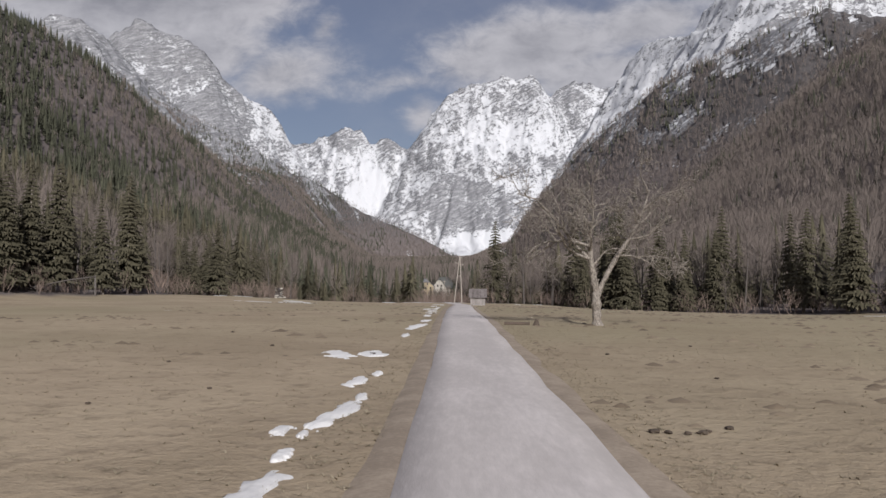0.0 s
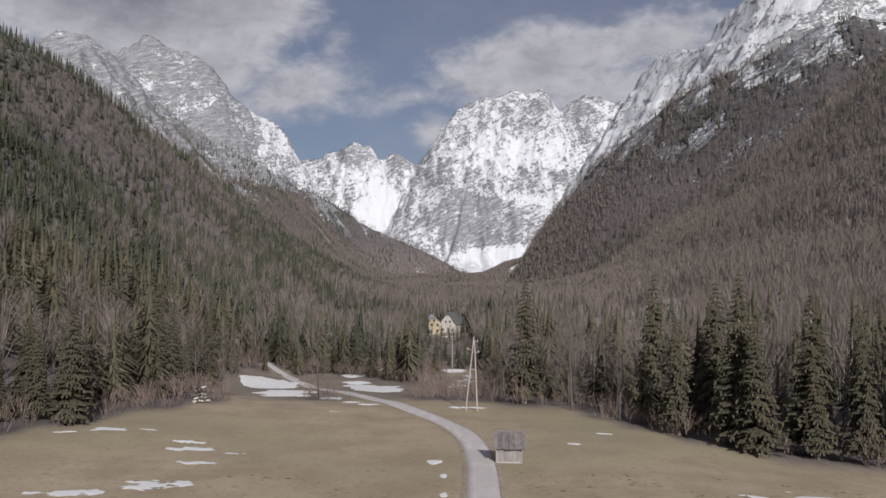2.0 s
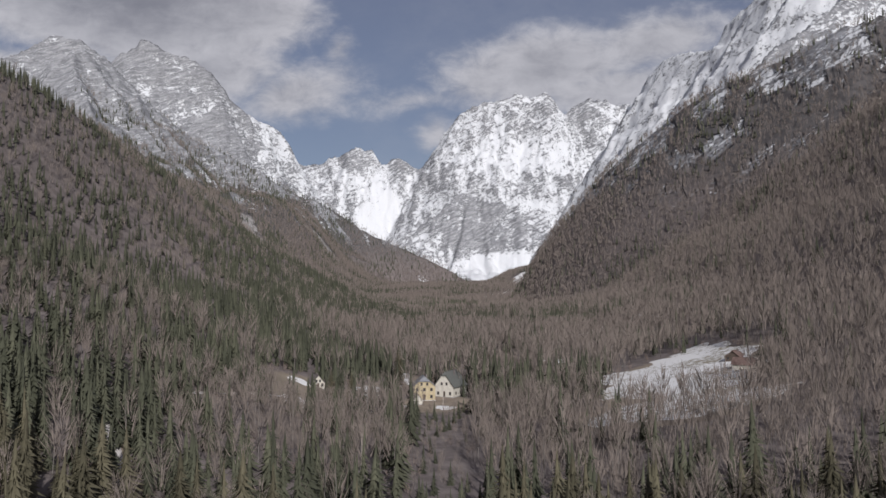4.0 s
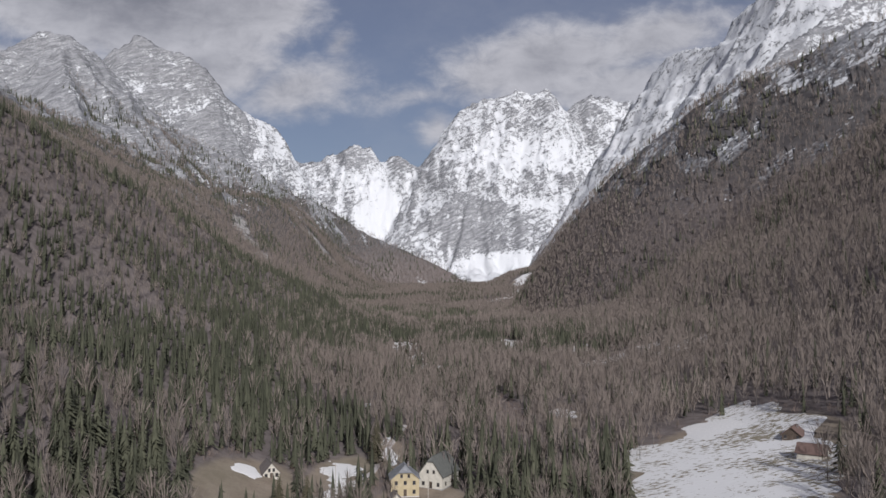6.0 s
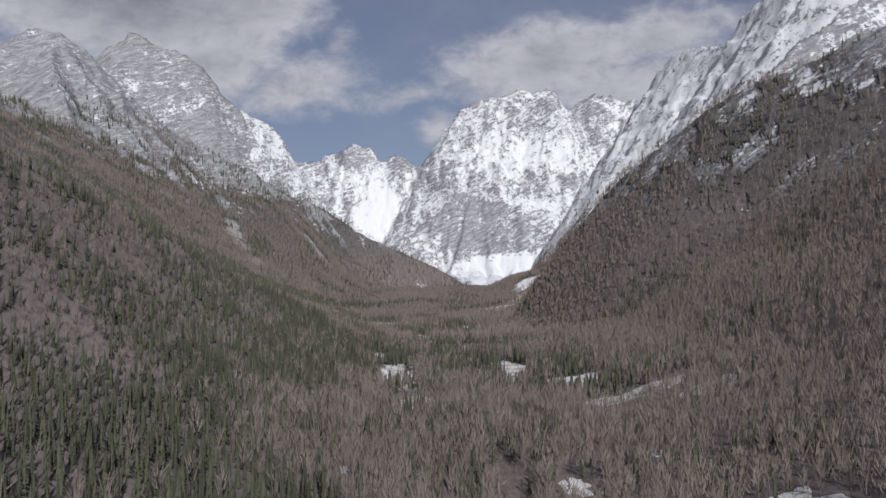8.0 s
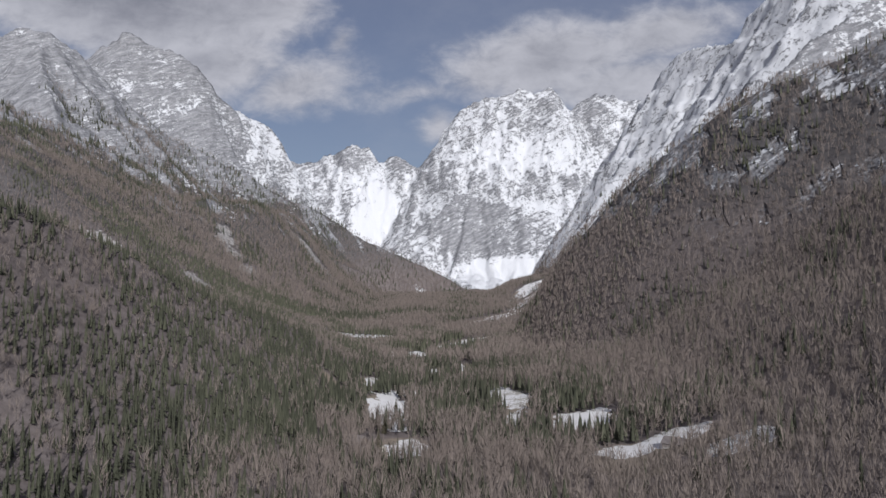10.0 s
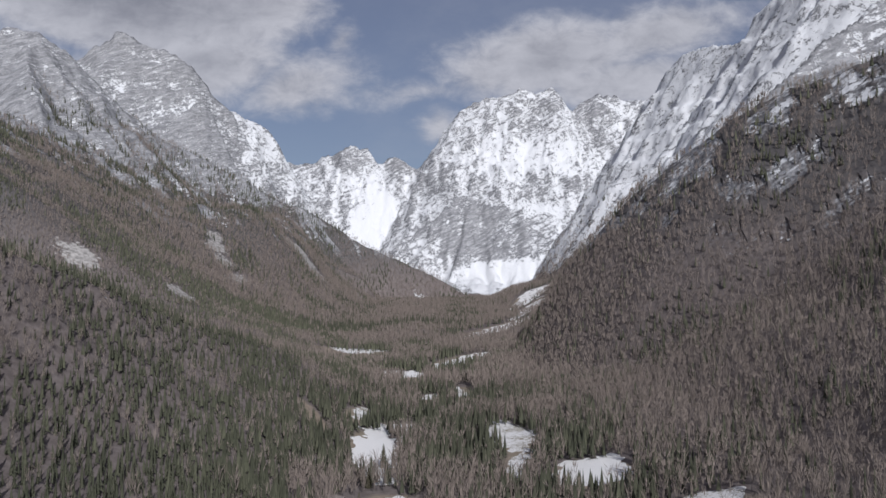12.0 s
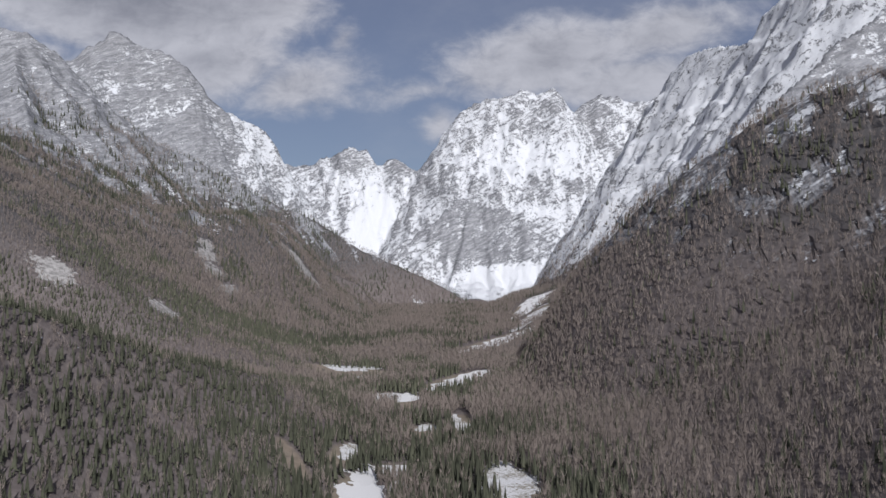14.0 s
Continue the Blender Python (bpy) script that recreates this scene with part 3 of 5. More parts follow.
def road_distance(x, y):
    d = np.full(np.shape(x), 1e6)
    near = (np.abs(x + 15) < 90) & (y < 600)
    if near.any():
        px, py = np.asarray(x)[near], np.asarray(y)[near]
        best = np.full(px.shape, 1e12)
        for rx, ry in zip(_RX[::2], _RY[::2]):
            best = np.minimum(best, (px - rx) ** 2 + (py - ry) ** 2)
        d[near] = np.sqrt(best)
    return d


ORIGIN_Y = -30.0
RINGS = np.r_[np.geomspace(8, 300, 90)[:-1], np.geomspace(300, 1800, 205)[:-1], np.linspace(1800, 2500, 64)[:-1], np.linspace(2500, 3480, 150)[:-1], np.linspace(3480, 3950, 44)[:-1], np.linspace(3950, 4680, 104)[:-1], np.linspace(4680, 4900, 12)]
CUTS = np.radians(np.r_[np.arange(-35, -25, 0.14), np.arange(-25, 28, 0.115), np.arange(28, 37.01, 0.14)])


def spread(z, k):
    """Mean height over a window of the grid."""
    for axis in (0, 1):
        pad = [(k, k) if i == axis else (0, 0) for i in (0, 1)]
        p = np.pad(z, pad, mode="edge")
        z = sum(np.take(p, np.arange(j, j + z.shape[axis]), axis) for j in range(2 * k + 1)) / (2 * k + 1)
    return z


def patch_edge(x, y):
    return 2.0 * fbm(x, y, 14, 3, seed=15)


def lay_land(name, label, angles, rings, keep=None, flat=False):
    a, r = np.meshgrid(angles, rings)
    x, y = r * np.sin(a), ORIGIN_Y + r * np.cos(a)
    z = height(x, y)
    n, m = x.shape
    floor, hill, left, right, upper, far = layers(x, y)
    above = z - floor
    gy, gx = np.gradient(z)
    ds, dr = np.maximum(r * np.gradient(angles)[None, :], 0.1), np.gradient(rings)[:, None] * np.ones_like(r)
    slope = np.hypot(gx / ds, gy / dr)
    open_ = cleared(x, y) * (y < 2600) * (1 - 0.65 * smooth(y + 4 * patch_edge(x, y), 162, 172) * smooth(y + 30, 275, 250) - 0.5 * smooth(y, 250, 275))
    patch = fbm(x, y, 140, 4, seed=8)
    line = np.where(x > 0, 305, 400) + 130 * patch
    high = smooth(z, line - 60, line + 160)
    farm = smooth(y, 3300, 3700)
    steep = smooth(slope, 0.75, 1.75)
    hollow = np.clip((spread(z, 4) - z) / np.maximum(2.0, 0.0030 * r), -1.5, 1.5)
    sheer = smooth(slope, 1.3, 2.7)
    crags = rock_bands(x, y, z)
    rock = np.clip(np.maximum(np.maximum(high * 0.9, np.where(x > 0, 0.55, 0.85) * crags), 0.75 * smooth(slope, 1.2, 1.8) * smooth(above, 120, 220) * smooth(patch, -0.1, 0.35)) + farm, 0, 1)
    snow = np.where(x < 0, 0.00 + 0.24 * smooth(z, 450, 950) + 0.16 * smooth(y, 3150, 3450) - 0.20 * steep, 0.40 + 0.58 * smooth(z, 380, 600) - 0.28 * sheer + 0.30 * smooth(y, 1900, 2300)) * high + 0.50 * fbm(x, 0.6 * y + 0.7 * z, 210, 4, seed=19) * high
    snow = np.maximum(snow + 0.15 * hollow * high, (0.34 + 0.20 * smooth(z, 210, 360) * (x > 0)) * crags)
    snow = np.maximum(snow, 0.95 * smooth(y, 3800, 3950) * (x < 0) * (1 - 0.4 * steep))
    face = 0.71 + 0.06 * smooth(z, 330, 580) - 0.16 * sheer + 0.10 * hollow + 0.20 * fbm(x, 0.6 * y + 0.7 * z, 150, 4, 0.6, seed=9)
    # the massif's own ground: dark buttress, snow bowl and fan, high snowfield, bare summit blocks
    for cx, cz, rx, rz, more in ((110, 390, 330, 200, -0.30), (-470, 520, 120, 230, 0.60), (230, 190, 260, 75, 0.75), (330, 800, 420, 170, 0.24), (380, 1090, 220, 90, -0.10), (760, 1120, 150, 110, -0.22), (-610, 860, 130, 90, -0.24), (-340, 800, 60, 80, -0.2), (-150, 620, 150, 140, -0.06), (560, 480, 140, 160, 0.12)):
        face = face + more * smooth(np.hypot((x - cx) / rx, (z - cz) / rz) + 0.35 * fbm(x, z, 120, 3, seed=63), 1.15, 0.55)
    face = face - 0.26 * smooth(-x, 850, 960) * smooth(y, 3980, 3850)
    scarp = np.where(x > 0, smooth(upper - np.maximum(right, floor), 0, 50), 0) * (1 - farm * (tent(x, y, RIGHT_CREST, CLIFF) < far))
    middle = smooth(tent(x, y, MID_CREST, STEEP) - tent(x, y, RIGHT_CREST, CLIFF), -10, 30)
    wall = 0.93 + 0.08 * smooth(z, 430, 640) - 0.14 * sheer + 0.08 * hollow + 0.18 * fbm(x + 0.3 * z, 0.8 * y + 0.5 * z, 70, 4, 0.6, seed=29) - 0.26 * middle * smooth(z, 760, 560) - 0.32 * middle
    snow = snow + (face - snow) * farm
    snow = snow + (wall - snow) * scarp
    flecks = smooth(z, 210, 330) * (x < 0) * smooth(y, 1800, 2200) * (1 - farm)
    snow = np.maximum(snow, flecks * (0.24 + 0.30 * fbm(x, y, 90, 3, seed=33)))
    snow = np.maximum(snow, (0.95 * smooth(y - 4.0 * np.abs(x - 150) + 70 * fbm(x, y, 120, 3, seed=43), 3180, 3320) + 0.55 * smooth(y, 2700, 3000) * smooth(above, 60, 15) * smooth(fbm(x, y, 90, 3, seed=44), -0.1, 0.3)) * smooth(above + 70 * fbm(x, y, 130, 3, seed=41), 95, 30))
    scree = sum(np.exp(-((x - cx) / rx) ** 2 - ((y - cy) / ry) ** 2) for cx, cy, rx, ry in SCARS)
    vid = np.arange(n * m).reshape(n, m)
    quads = np.stack((vid[:-1, :-1], vid[:-1, 1:], vid[1:, 1:], vid[1:, :-1]), -1).reshape(-1, 4)[:, ::-1]
    verts = np.stack((x, y, z), -1).reshape(-1, 3)
    fields = {"snow": snow.ravel(), "rock": rock.ravel(), "meadow": open_.ravel(), "scree": np.clip(scree, 0, 1).ravel()}
    groups = [(name, label, np.ones(len(quads), bool))] if keep is None else keep(verts, quads, floor.ravel(), hill.ravel(), left.ravel(), right.ravel(), upper.ravel(), far.ravel())
    for nm, lb, pick in groups:
        q = quads[pick]
        used = np.unique(q)
        back = np.zeros(len(verts), np.int64)
        back[used] = np.arange(len(used))
        ob = new(nm, mesh_of(nm, verts[used], back[q], LAND, [(k, v[used]) for k, v in fields.items()], flat=nm in ("mountain_1", "mountain_3", "mountain_4")))
        tagged(ob, lb, "ground" if nm.startswith("ground") else "mountain", kind="structure")


def by_mass(verts, quads, floor, hill, left, right, upper, far):
    c = quads[:, 0]
    stack = np.stack((floor + 8, hill, left, right, upper, far))[:, c]
    top = stack.argmax(0)
    return [("ground", "valley floor with dry winter meadow and leaf litter", top == 0),
            ("hillside", "wooded hillside with leaf litter under the trees", top == 1),
            ("mountain_1", "grey limestone mountain with snow in its gullies", top == 2),
            ("mountain_2", "dark wooded mountain shoulder with rock bands", top == 3),
            ("mountain_3", "snow-covered steep limestone ridge", top == 4),
            ("mountain_4", "snow-covered limestone massif at the valley head", top == 5)]


lay_land("", "", CUTS, RINGS, by_mass)
lay_land("ground_around", "open valley land and slopes outside the view", np.radians(np.linspace(37.0, 325.0, 97)), RINGS[::9])
lay_land("ground_middle", "dry meadow under the start of the flight", np.radians(np.linspace(0, 360, 49)), np.array([0.01, 2, 4, 6, 8.0]))


def make_road():
    x, y = _RX, _RY
    keep = y < 556
    x, y = x[keep], y[keep]
    tx, ty = np.gradient(x), np.gradient(y)
    ln = np.hypot(tx, ty)
    nx, ny = ty / ln, -tx / ln
    offs = np.array([-1.16, -1.12, -0.6, 0.0, 0.6, 1.12, 1.16])
    up = np.array([-0.12, 0.05, 0.075, 0.085, 0.075, 0.05, -0.12])
    px = x[:, None] + nx[:, None] * offs + 0.05 * fbm(x[:, None] + offs * 9, y[:, None], 3, 2) * (np.abs(offs) > 1)
    py = y[:, None] + ny[:, None] * offs
    gz = height(px, py)
    gz = np.maximum(gz, height(x, y)[:, None] - 0.1)
    pz = gz + up
    vid = np.arange(px.size).reshape(px.shape)
    quads = np.stack((vid[:-1, :-1], vid[:-1, 1:], vid[1:, 1:], vid[1:, :-1]), -1).reshape(-1, 4)
    tagged(new("road", mesh_of("road", np.stack((px, py, pz), -1).reshape(-1, 3), quads, ASPHALT, flat=False)), "narrow pale grey asphalt lane across the meadow", "road", kind="structure")
    for side, name in ((-1, "verge"), (1, "verge")):
        w = 0.44 + 0.16 * fbm(x, y, 2.2, 4, 0.6, seed=11 + side)
        offs = np.stack((1.10 + 0 * w, 1.2 + 0.1 * w, 1.2 + 0.5 * w, 1.2 + w), -1) * side
        px, py = x[:, None] + nx[:, None] * offs, y[:, None] + ny[:, None] * offs
        pz = height(px, py) + np.array([0.035, 0.05, 0.03, -0.03])
        vid = np.arange(px.size).reshape(px.shape)
        quads = np.stack((vid[:-1, :-1], vid[:-1, 1:], vid[1:, 1:], vid[1:, :-1]), -1).reshape(-1, 4)
        if side < 0:
            quads = quads[:, ::-1]
        tagged(new(name, mesh_of(name, np.stack((px, py, pz), -1).reshape(-1, 3), quads, SHOULDER, flat=False)), "bare brown earth verge beside the lane", "verge", kind="structure")


make_road()

# ---- woods ----
def conifer_template(seed, tiers, rays, reach, spikes):
    """A spruce of height 1: ragged skirts of boughs stacked up the stem, with single bough tips standing out of them."""
    r = np.random.RandomState(seed)
    v, f = [], []
    for j in range(tiers):
        h = 0.06 + 0.80 * (j + 0.35 * r.rand()) / tiers
        q = (0.46 if tiers > 1 else 0.62) * reach * (1.04 - h) ** 0.9
        top = min(1.0, h + 1.75 / tiers * (0.9 - 0.25 * h) + 0.05) if tiers > 1 else 1.0
        a0 = r.uniform(0, 6.283)
        o = len(v)
        v.append((r.uniform(-0.006, 0.006), r.uniform(-0.006, 0.006), top if j < tiers - 1 else 1.0))
        for k in range(2 * rays):
            a = a0 + 3.1416 * (k + r.uniform(-0.3, 0.3)) / rays
            w = q * (r.uniform(0.8, 1.3) if k % 2 else r.uniform(0.3, 0.6))
            v.append((w * math.cos(a), w * math.sin(a), h - w * r.uniform(0.1, 0.7)))
        f += [(o, o + 1 + k, o + 1 + (k + 1) % (2 * rays)) for k in range(2 * rays)]
    for j in range(spikes):
        h = 0.08 + 0.84 * (1 - math.sqrt(1 - (j + r.rand()) / spikes))
        q = reach * (1.04 - h) ** 0.9 * r.uniform(0.75, 1.45)
        a = 2.39996 * j + r.uniform(-0.5, 0.5)
        c, s_ = math.cos(a), math.sin(a)
        w = q * r.uniform(0.10, 0.24) * (0.6 if spikes > 100 else 1.0)
        o = len(v)
        v += [(0.12 * q * c - w * s_, 0.12 * q * s_ + w * c, h + 0.34 * q), (0.35 * q * c + w * s_, 0.35 * q * s_ - w * c, h + 0.02 * q), (q * c, q * s_, h - q * r.uniform(0.1, 0.6))]
        f.append((o, o + 1, o + 2))
    return np.array(v, np.float32), np.array(f, np.int32)


def bare_template(seed, twigs, width, spread=0.2, low=0.3, rise=1.0):
    """A leafless broadleaf of height 1: rising, forking slivers for the crown."""
    r = np.random.RandomState(seed)
    v, f = [], []
    for j in range(twigs):
        h = low + (0.72 - low * 0.6) * r.rand() ** 0.9
        a = r.uniform(0, 2 * math.pi)
        ln = r.uniform(0.18, 0.44) * (1.15 - 0.5 * h)
        out = 0.85 * spread * r.uniform(0.1, 1.0) ** 0.8 * (1.15 - 0.6 * abs(h - 0.5))
        root = np.array((0.35 * out * math.cos(a), 0.35 * out * math.sin(a), h))
        tip = np.array((out * math.cos(a), out * math.sin(a), min(h + ln * rise, 1.0 - 0.6 * out)))
        b = r.uniform(0, math.pi)
        s = 1.35 * width * r.uniform(0.6, 1.3) * np.array((math.cos(b), math.sin(b), 0))
        o = len(v)
        v += [tuple(root - s), tuple(root + s), tuple(tip)]
        f.append((o, o + 1, o + 2))
    return np.array(v, np.float32), np.array(f, np.int32)


def stem_template(seed, girth):
    r = np.random.RandomState(seed)
    bend = r.uniform(-0.03, 0.03, 2)
    v = [(girth * math.cos(a), girth * math.sin(a), 0) for a in (0, 2.1, 4.2)] + [(bend[0] + 0.6 * girth * math.cos(a), bend[1] + 0.6 * girth * math.sin(a), 0.5) for a in (0, 2.1, 4.2)] + [(bend[0] * 2, bend[1] * 2, 0.93)]
    f = [(0, 1, 4), (0, 4, 3), (1, 2, 5), (1, 5, 4), (2, 0, 3), (2, 3, 5), (3, 4, 6), (4, 5, 6), (5, 3, 6)]
    return np.array(v, np.float32), np.array(f, np.int32)


def plant(name, label, category, mat, templates, x, y, z, tall, wide, rng, lean=0.018):
    """One mesh of many plants: each a turned, scaled copy of one of the templates."""
    which = rng.randint(0, len(templates), len(x))
    turn, tint = rng.uniform(0, 6.283, len(x)), rng.rand(len(x))
    lx, ly = rng.normal(0, lean, len(x)), rng.normal(0, lean, len(x))
    vs, fs, ts, base = [], [], [], 0
    for k, (tv, tf) in enumerate(templates):
        i = np.flatnonzero(which == k)
        if not len(i):
            continue
        c, s = np.cos(turn[i])[:, None], np.sin(turn[i])[:, None]
        w, h = (tall[i] * wide[i])[:, None], tall[i][:, None]
        px = (tv[None, :, 0] * c - tv[None, :, 1] * s) * w + lx[i][:, None] * tv[None, :, 2] * h + x[i][:, None]
        py = (tv[None, :, 0] * s + tv[None, :, 1] * c) * w + ly[i][:, None] * tv[None, :, 2] * h + y[i][:, None]
        pz = tv[None, :, 2] * h + z[i][:, None]
        vs.append(np.stack((px, py, pz), -1).reshape(-1, 3))
        fs.append((tf[None] + (np.arange(len(i)) * len(tv))[:, None, None] + base).reshape(-1, 3))
        ts.append(np.repeat(tint[i], len(tv)))
        base += len(i) * len(tv)
    if vs:
        tagged(new(name, mesh_of(name, np.concatenate(vs), np.concatenate(fs), mat, [("tint", np.concatenate(ts))])), label, category, kind="stuff")


def scatter(rng, x0, x1, y0, y1, step):
    gx, gy = np.meshgrid(np.arange(x0, x1, step), np.arange(y0, y1, step))
    return (gx + rng.uniform(-0.48, 0.48, gx.shape) * step).ravel(), (gy + rng.uniform(-0.48, 0.48, gy.shape) * step).ravel()


def shadow_belt(x, y):
    """Belt behind the hill where added spruces stand in for a cloud shadow."""
    at = np.interp(x, (-560, -480, -400, -300, -215, -120, -20), (1500, 1530, 1590, 1720, 1860, 2010, 2150))
    off = (y - at) + 26 * fbm(x, y, 60, 3, seed=71)
    return smooth(np.abs(off), 115, 70) * smooth(-x, 20, 120) * smooth(-x, 560, 470)


def greens(x, y, z):
    """Share of conifers."""
    n = 2.6 * fbm(x, y, 120, 4, 0.6, seed=12)
    left = 0.40 + 0.24 * smooth(-x, 40, 110) * smooth(y, 1300, 1000) + 0.45 * n + 0.36 * smooth(-x, 44, 85) * smooth(y, 1350, 1150) + 0.2 * np.exp(-((y - 330) / 220) ** 2)
    right = 0.03 + 0.20 * n + 0.05 * smooth(z, 60, 200)
    belt = 0.32 + 0.4 * n + 0.28 * smooth(-x, 24, 34)
    s = left + (right - left) * smooth(x + 25 * fbm(x, y, 60, 2, seed=31), -40, 45)
    near_floor = np.exp(-((x + 10) / 75) ** 2) * smooth(y, 600, 900)
    s = s + (belt - s) * np.exp(-((y - 150) / 45) ** 2) * 0.7
    s = s + (0.50 + 0.45 * n - s) * near_floor
    s = s - 0.45 * np.exp(-((x - 22) / 14) ** 2 - ((y - 125) / 30) ** 2) + 0.62 * smooth(x, 42, 46) * smooth(x, 68, 62) * smooth(y, 134, 122) + 0.42 * smooth(np.hypot((x - 36) / 42, (y - 425) / 85) + 0.5 * fbm(x, y, 30, 3, seed=91), 1.2, 0.6) + 0.5 * smooth(np.hypot((x - 70) / 105, (y - 975) / 240), 1.15, 0.75) + 0.35 * smooth(-x, 34, 42) * smooth(y, 135, 115)
    s = s - 0.1 * np.exp(-((y - 195) / 45) ** 2) * smooth(x, -75, -50)
    bushy = smooth(x, 4, 9) * smooth(x - 26 * smooth(y, 122, 134), 44, 38) * smooth(y, 215, 190)
    s = s + (0.17 + 0.25 * n - s) * bushy
    beyond = smooth(y, 1650, 1800) * smooth(-x, -20, 60)
    s = s + (0.14 + 0.35 * n + 0.45 * smooth(z, 270, 420) - s) * beyond
    # extra conifers darken the slope in place of the cloud shadow
    s = s + 0.9 * shadow_belt(x, y)
    return np.clip(s, 0.04, 0.92)


def brushy(x, y):
    """Ground where only bushes grow."""
    d = np.full(np.shape(x), 9.0)
    for cx, cy, rx, ry in ((-2, 196, 8, 40), (-14, 245, 12, 14), (30, 560, 8, 60)):
        d = np.minimum(d, np.hypot((x - cx) / rx, (y - cy) / ry) + 0.15 * fbm(x, y, 12, 2))
    return d < 1


def make_woods():
    rng = np.random.RandomState(21)
    zones = ((-300, 260, 60, 250, 4.6, 0), (-340, 300, 250, 420, 4.7, 1), (-420, 420, 420, 760, 4.9, 2), (-560, 560, 760, 1250, 4.9, 3), (-880, 700, 1250, 1800, 4.7, 4), (-1200, 560, 1800, 3250, 7.3, 4))
    near_c = [conifer_template(s + 30, 6, 4, 0.165, 200) for s in range(6)]
    near_b = [bare_template(s + 30, 84, 0.0021, 0.23) for s in range(6)]
    fine_c = [conifer_template(s, 4, 3, 0.165, 74) for s in range(6)]
    mid_c = [conifer_template(s + 9, 2, 3, 0.165, 24) for s in range(6)]
    valley_c = [conifer_template(s + 49, 1, 3, 0.17, 14) for s in range(6)]
    far_c = [conifer_template(s + 19, 1, 3, 0.17, 3) for s in range(6)]
    fine_b = [bare_template(s, 46, 0.0036, 0.22) for s in range(6)]
    mid_b = [bare_template(s + 9, 25, 0.0058, 0.22) for s in range(5)]
    far_b = [bare_template(s + 19, 10, 0.0145, 0.22, 0.12) for s in range(6)]
    valley_b = [bare_template(s + 59, 19, 0.0074, 0.22, 0.2) for s in range(6)]
    near = []
    for zone, (x0, x1, y0, y1, step, lod) in enumerate(zones):
        x, y = scatter(rng, x0, x1, y0, y1, step)
        az = np.arctan2(x, y - ORIGIN_Y)
        ok = (az > radians(-34.5)) & (az < radians(36.5)) & (cleared(x, y) < 0.5) & ~brushy(x, y)
        ok = ok & (x > np.interp(y, (420, 1290, 1350, 1750, 2300), (-345, -345, -670, -985, -1200))) & (x < np.interp(y, (1250, 1400, 1500, 1600, 1700, 1850, 2000, 2400, 2600, 2700), (560, 450, 350, 270, 200, 180, 230, 310, 390, 600)))
        x, y = x[ok], y[ok]
        z = height(x, y)
        e = 4.0
        sx, sy = (height(x + e, y) - z) / e, (height(x, y + e) - z) / e
        slope = np.hypot(sx, sy)
        patch = fbm(x, y, 140, 4, seed=8)
        line = np.where(x > 0, 385 - 45 * smooth(y, 900, 1200), 415 + 165 * smooth(y, 2250, 2600)) + 110 * patch
        crags = rock_bands(x, y, z)
        chance = (1 - smooth(z, np.where(x > 0, line - 200, line - 60), line + 180)) * (1 - 0.4 * smooth(slope, 1.3, 2.0)) * (1 - 0.6 * crags)
        scar = sum(np.exp(-((x - cx) / rx) ** 2 - ((y - cy) / ry) ** 2) for cx, cy, rx, ry in SCARS)
        chance = chance * (1 - smooth(scar, 0.25, 0.6))
        ok = rng.rand(len(x)) < chance
        x, y, z = x[ok], y[ok], z[ok]
        green = rng.rand(len(x)) < greens(x, y, z)
        if zone == 0:
            close = (y < 190) & (x > -66) & (x < 62) & (cleared(x + 9, y) + cleared(x - 9, y) + cleared(x, y - 11) > 0.5)
            near += [(a, b, c, g) for a, b, c, g in zip(x[close], y[close], z[close], green[close])]
            x, y, z, green = x[~close], y[~close], z[~close], green[~close]
        up = smooth(z, 12, 45) * (1 - smooth(y, 1500, 1900)) * (x < 0)
        tall_c, tall_b = rng.uniform(7.0, 17.0, len(x)) * (1 - 0.25 * up), rng.uniform(9, 15, len(x)) * (1 + 0.25 * smooth(y, 280, 420)) * (1 - 0.28 * up)
        grand = 1 + 0.32 * np.exp(-((x - 20) / 120) ** 2) * smooth(y, 560, 700) * smooth(y, 1700, 1400) + 0.35 * smooth(y, 1700, 1900)
        tall_c, tall_b = tall_c * grand, tall_b * np.minimum(grand, 1.3)
        low = (np.abs(x + 1.5) < 8) & (y > 168) & (y < 405)
        tall_c, tall_b = np.where(low, 0.42 * tall_c, tall_c), np.where(low, 0.42 * tall_b, tall_b)
        fore = smooth(np.hypot((x - 50) / 34, (y - 322) / 28), 1.1, 0.8)
        tall_c, tall_b = tall_c * (1 + 0.25 * fore), tall_b * (1 + 0.25 * fore)
        clump = smooth(np.hypot((x - 36) / 34, (y - 430) / 55), 1.1, 0.8)
        tall_c = tall_c * (1 + 0.22 * clump)
        c, b = green, ~green
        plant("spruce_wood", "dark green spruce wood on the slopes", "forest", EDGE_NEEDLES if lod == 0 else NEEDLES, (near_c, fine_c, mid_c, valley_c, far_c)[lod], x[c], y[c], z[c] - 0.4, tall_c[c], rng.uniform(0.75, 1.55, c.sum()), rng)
        plant("broadleaf_wood", "leafless brown broadleaf wood in late winter", "forest", TWIGS, (near_b, fine_b, mid_b, valley_b, far_b)[lod], x[b], y[b], z[b] - 0.3, tall_b[b], rng.uniform(0.9, 1.5, b.sum()), rng)
        if lod < 3:
            s = b & (rng.rand(len(x)) < (0.7, 0.45, 0.25)[lod])
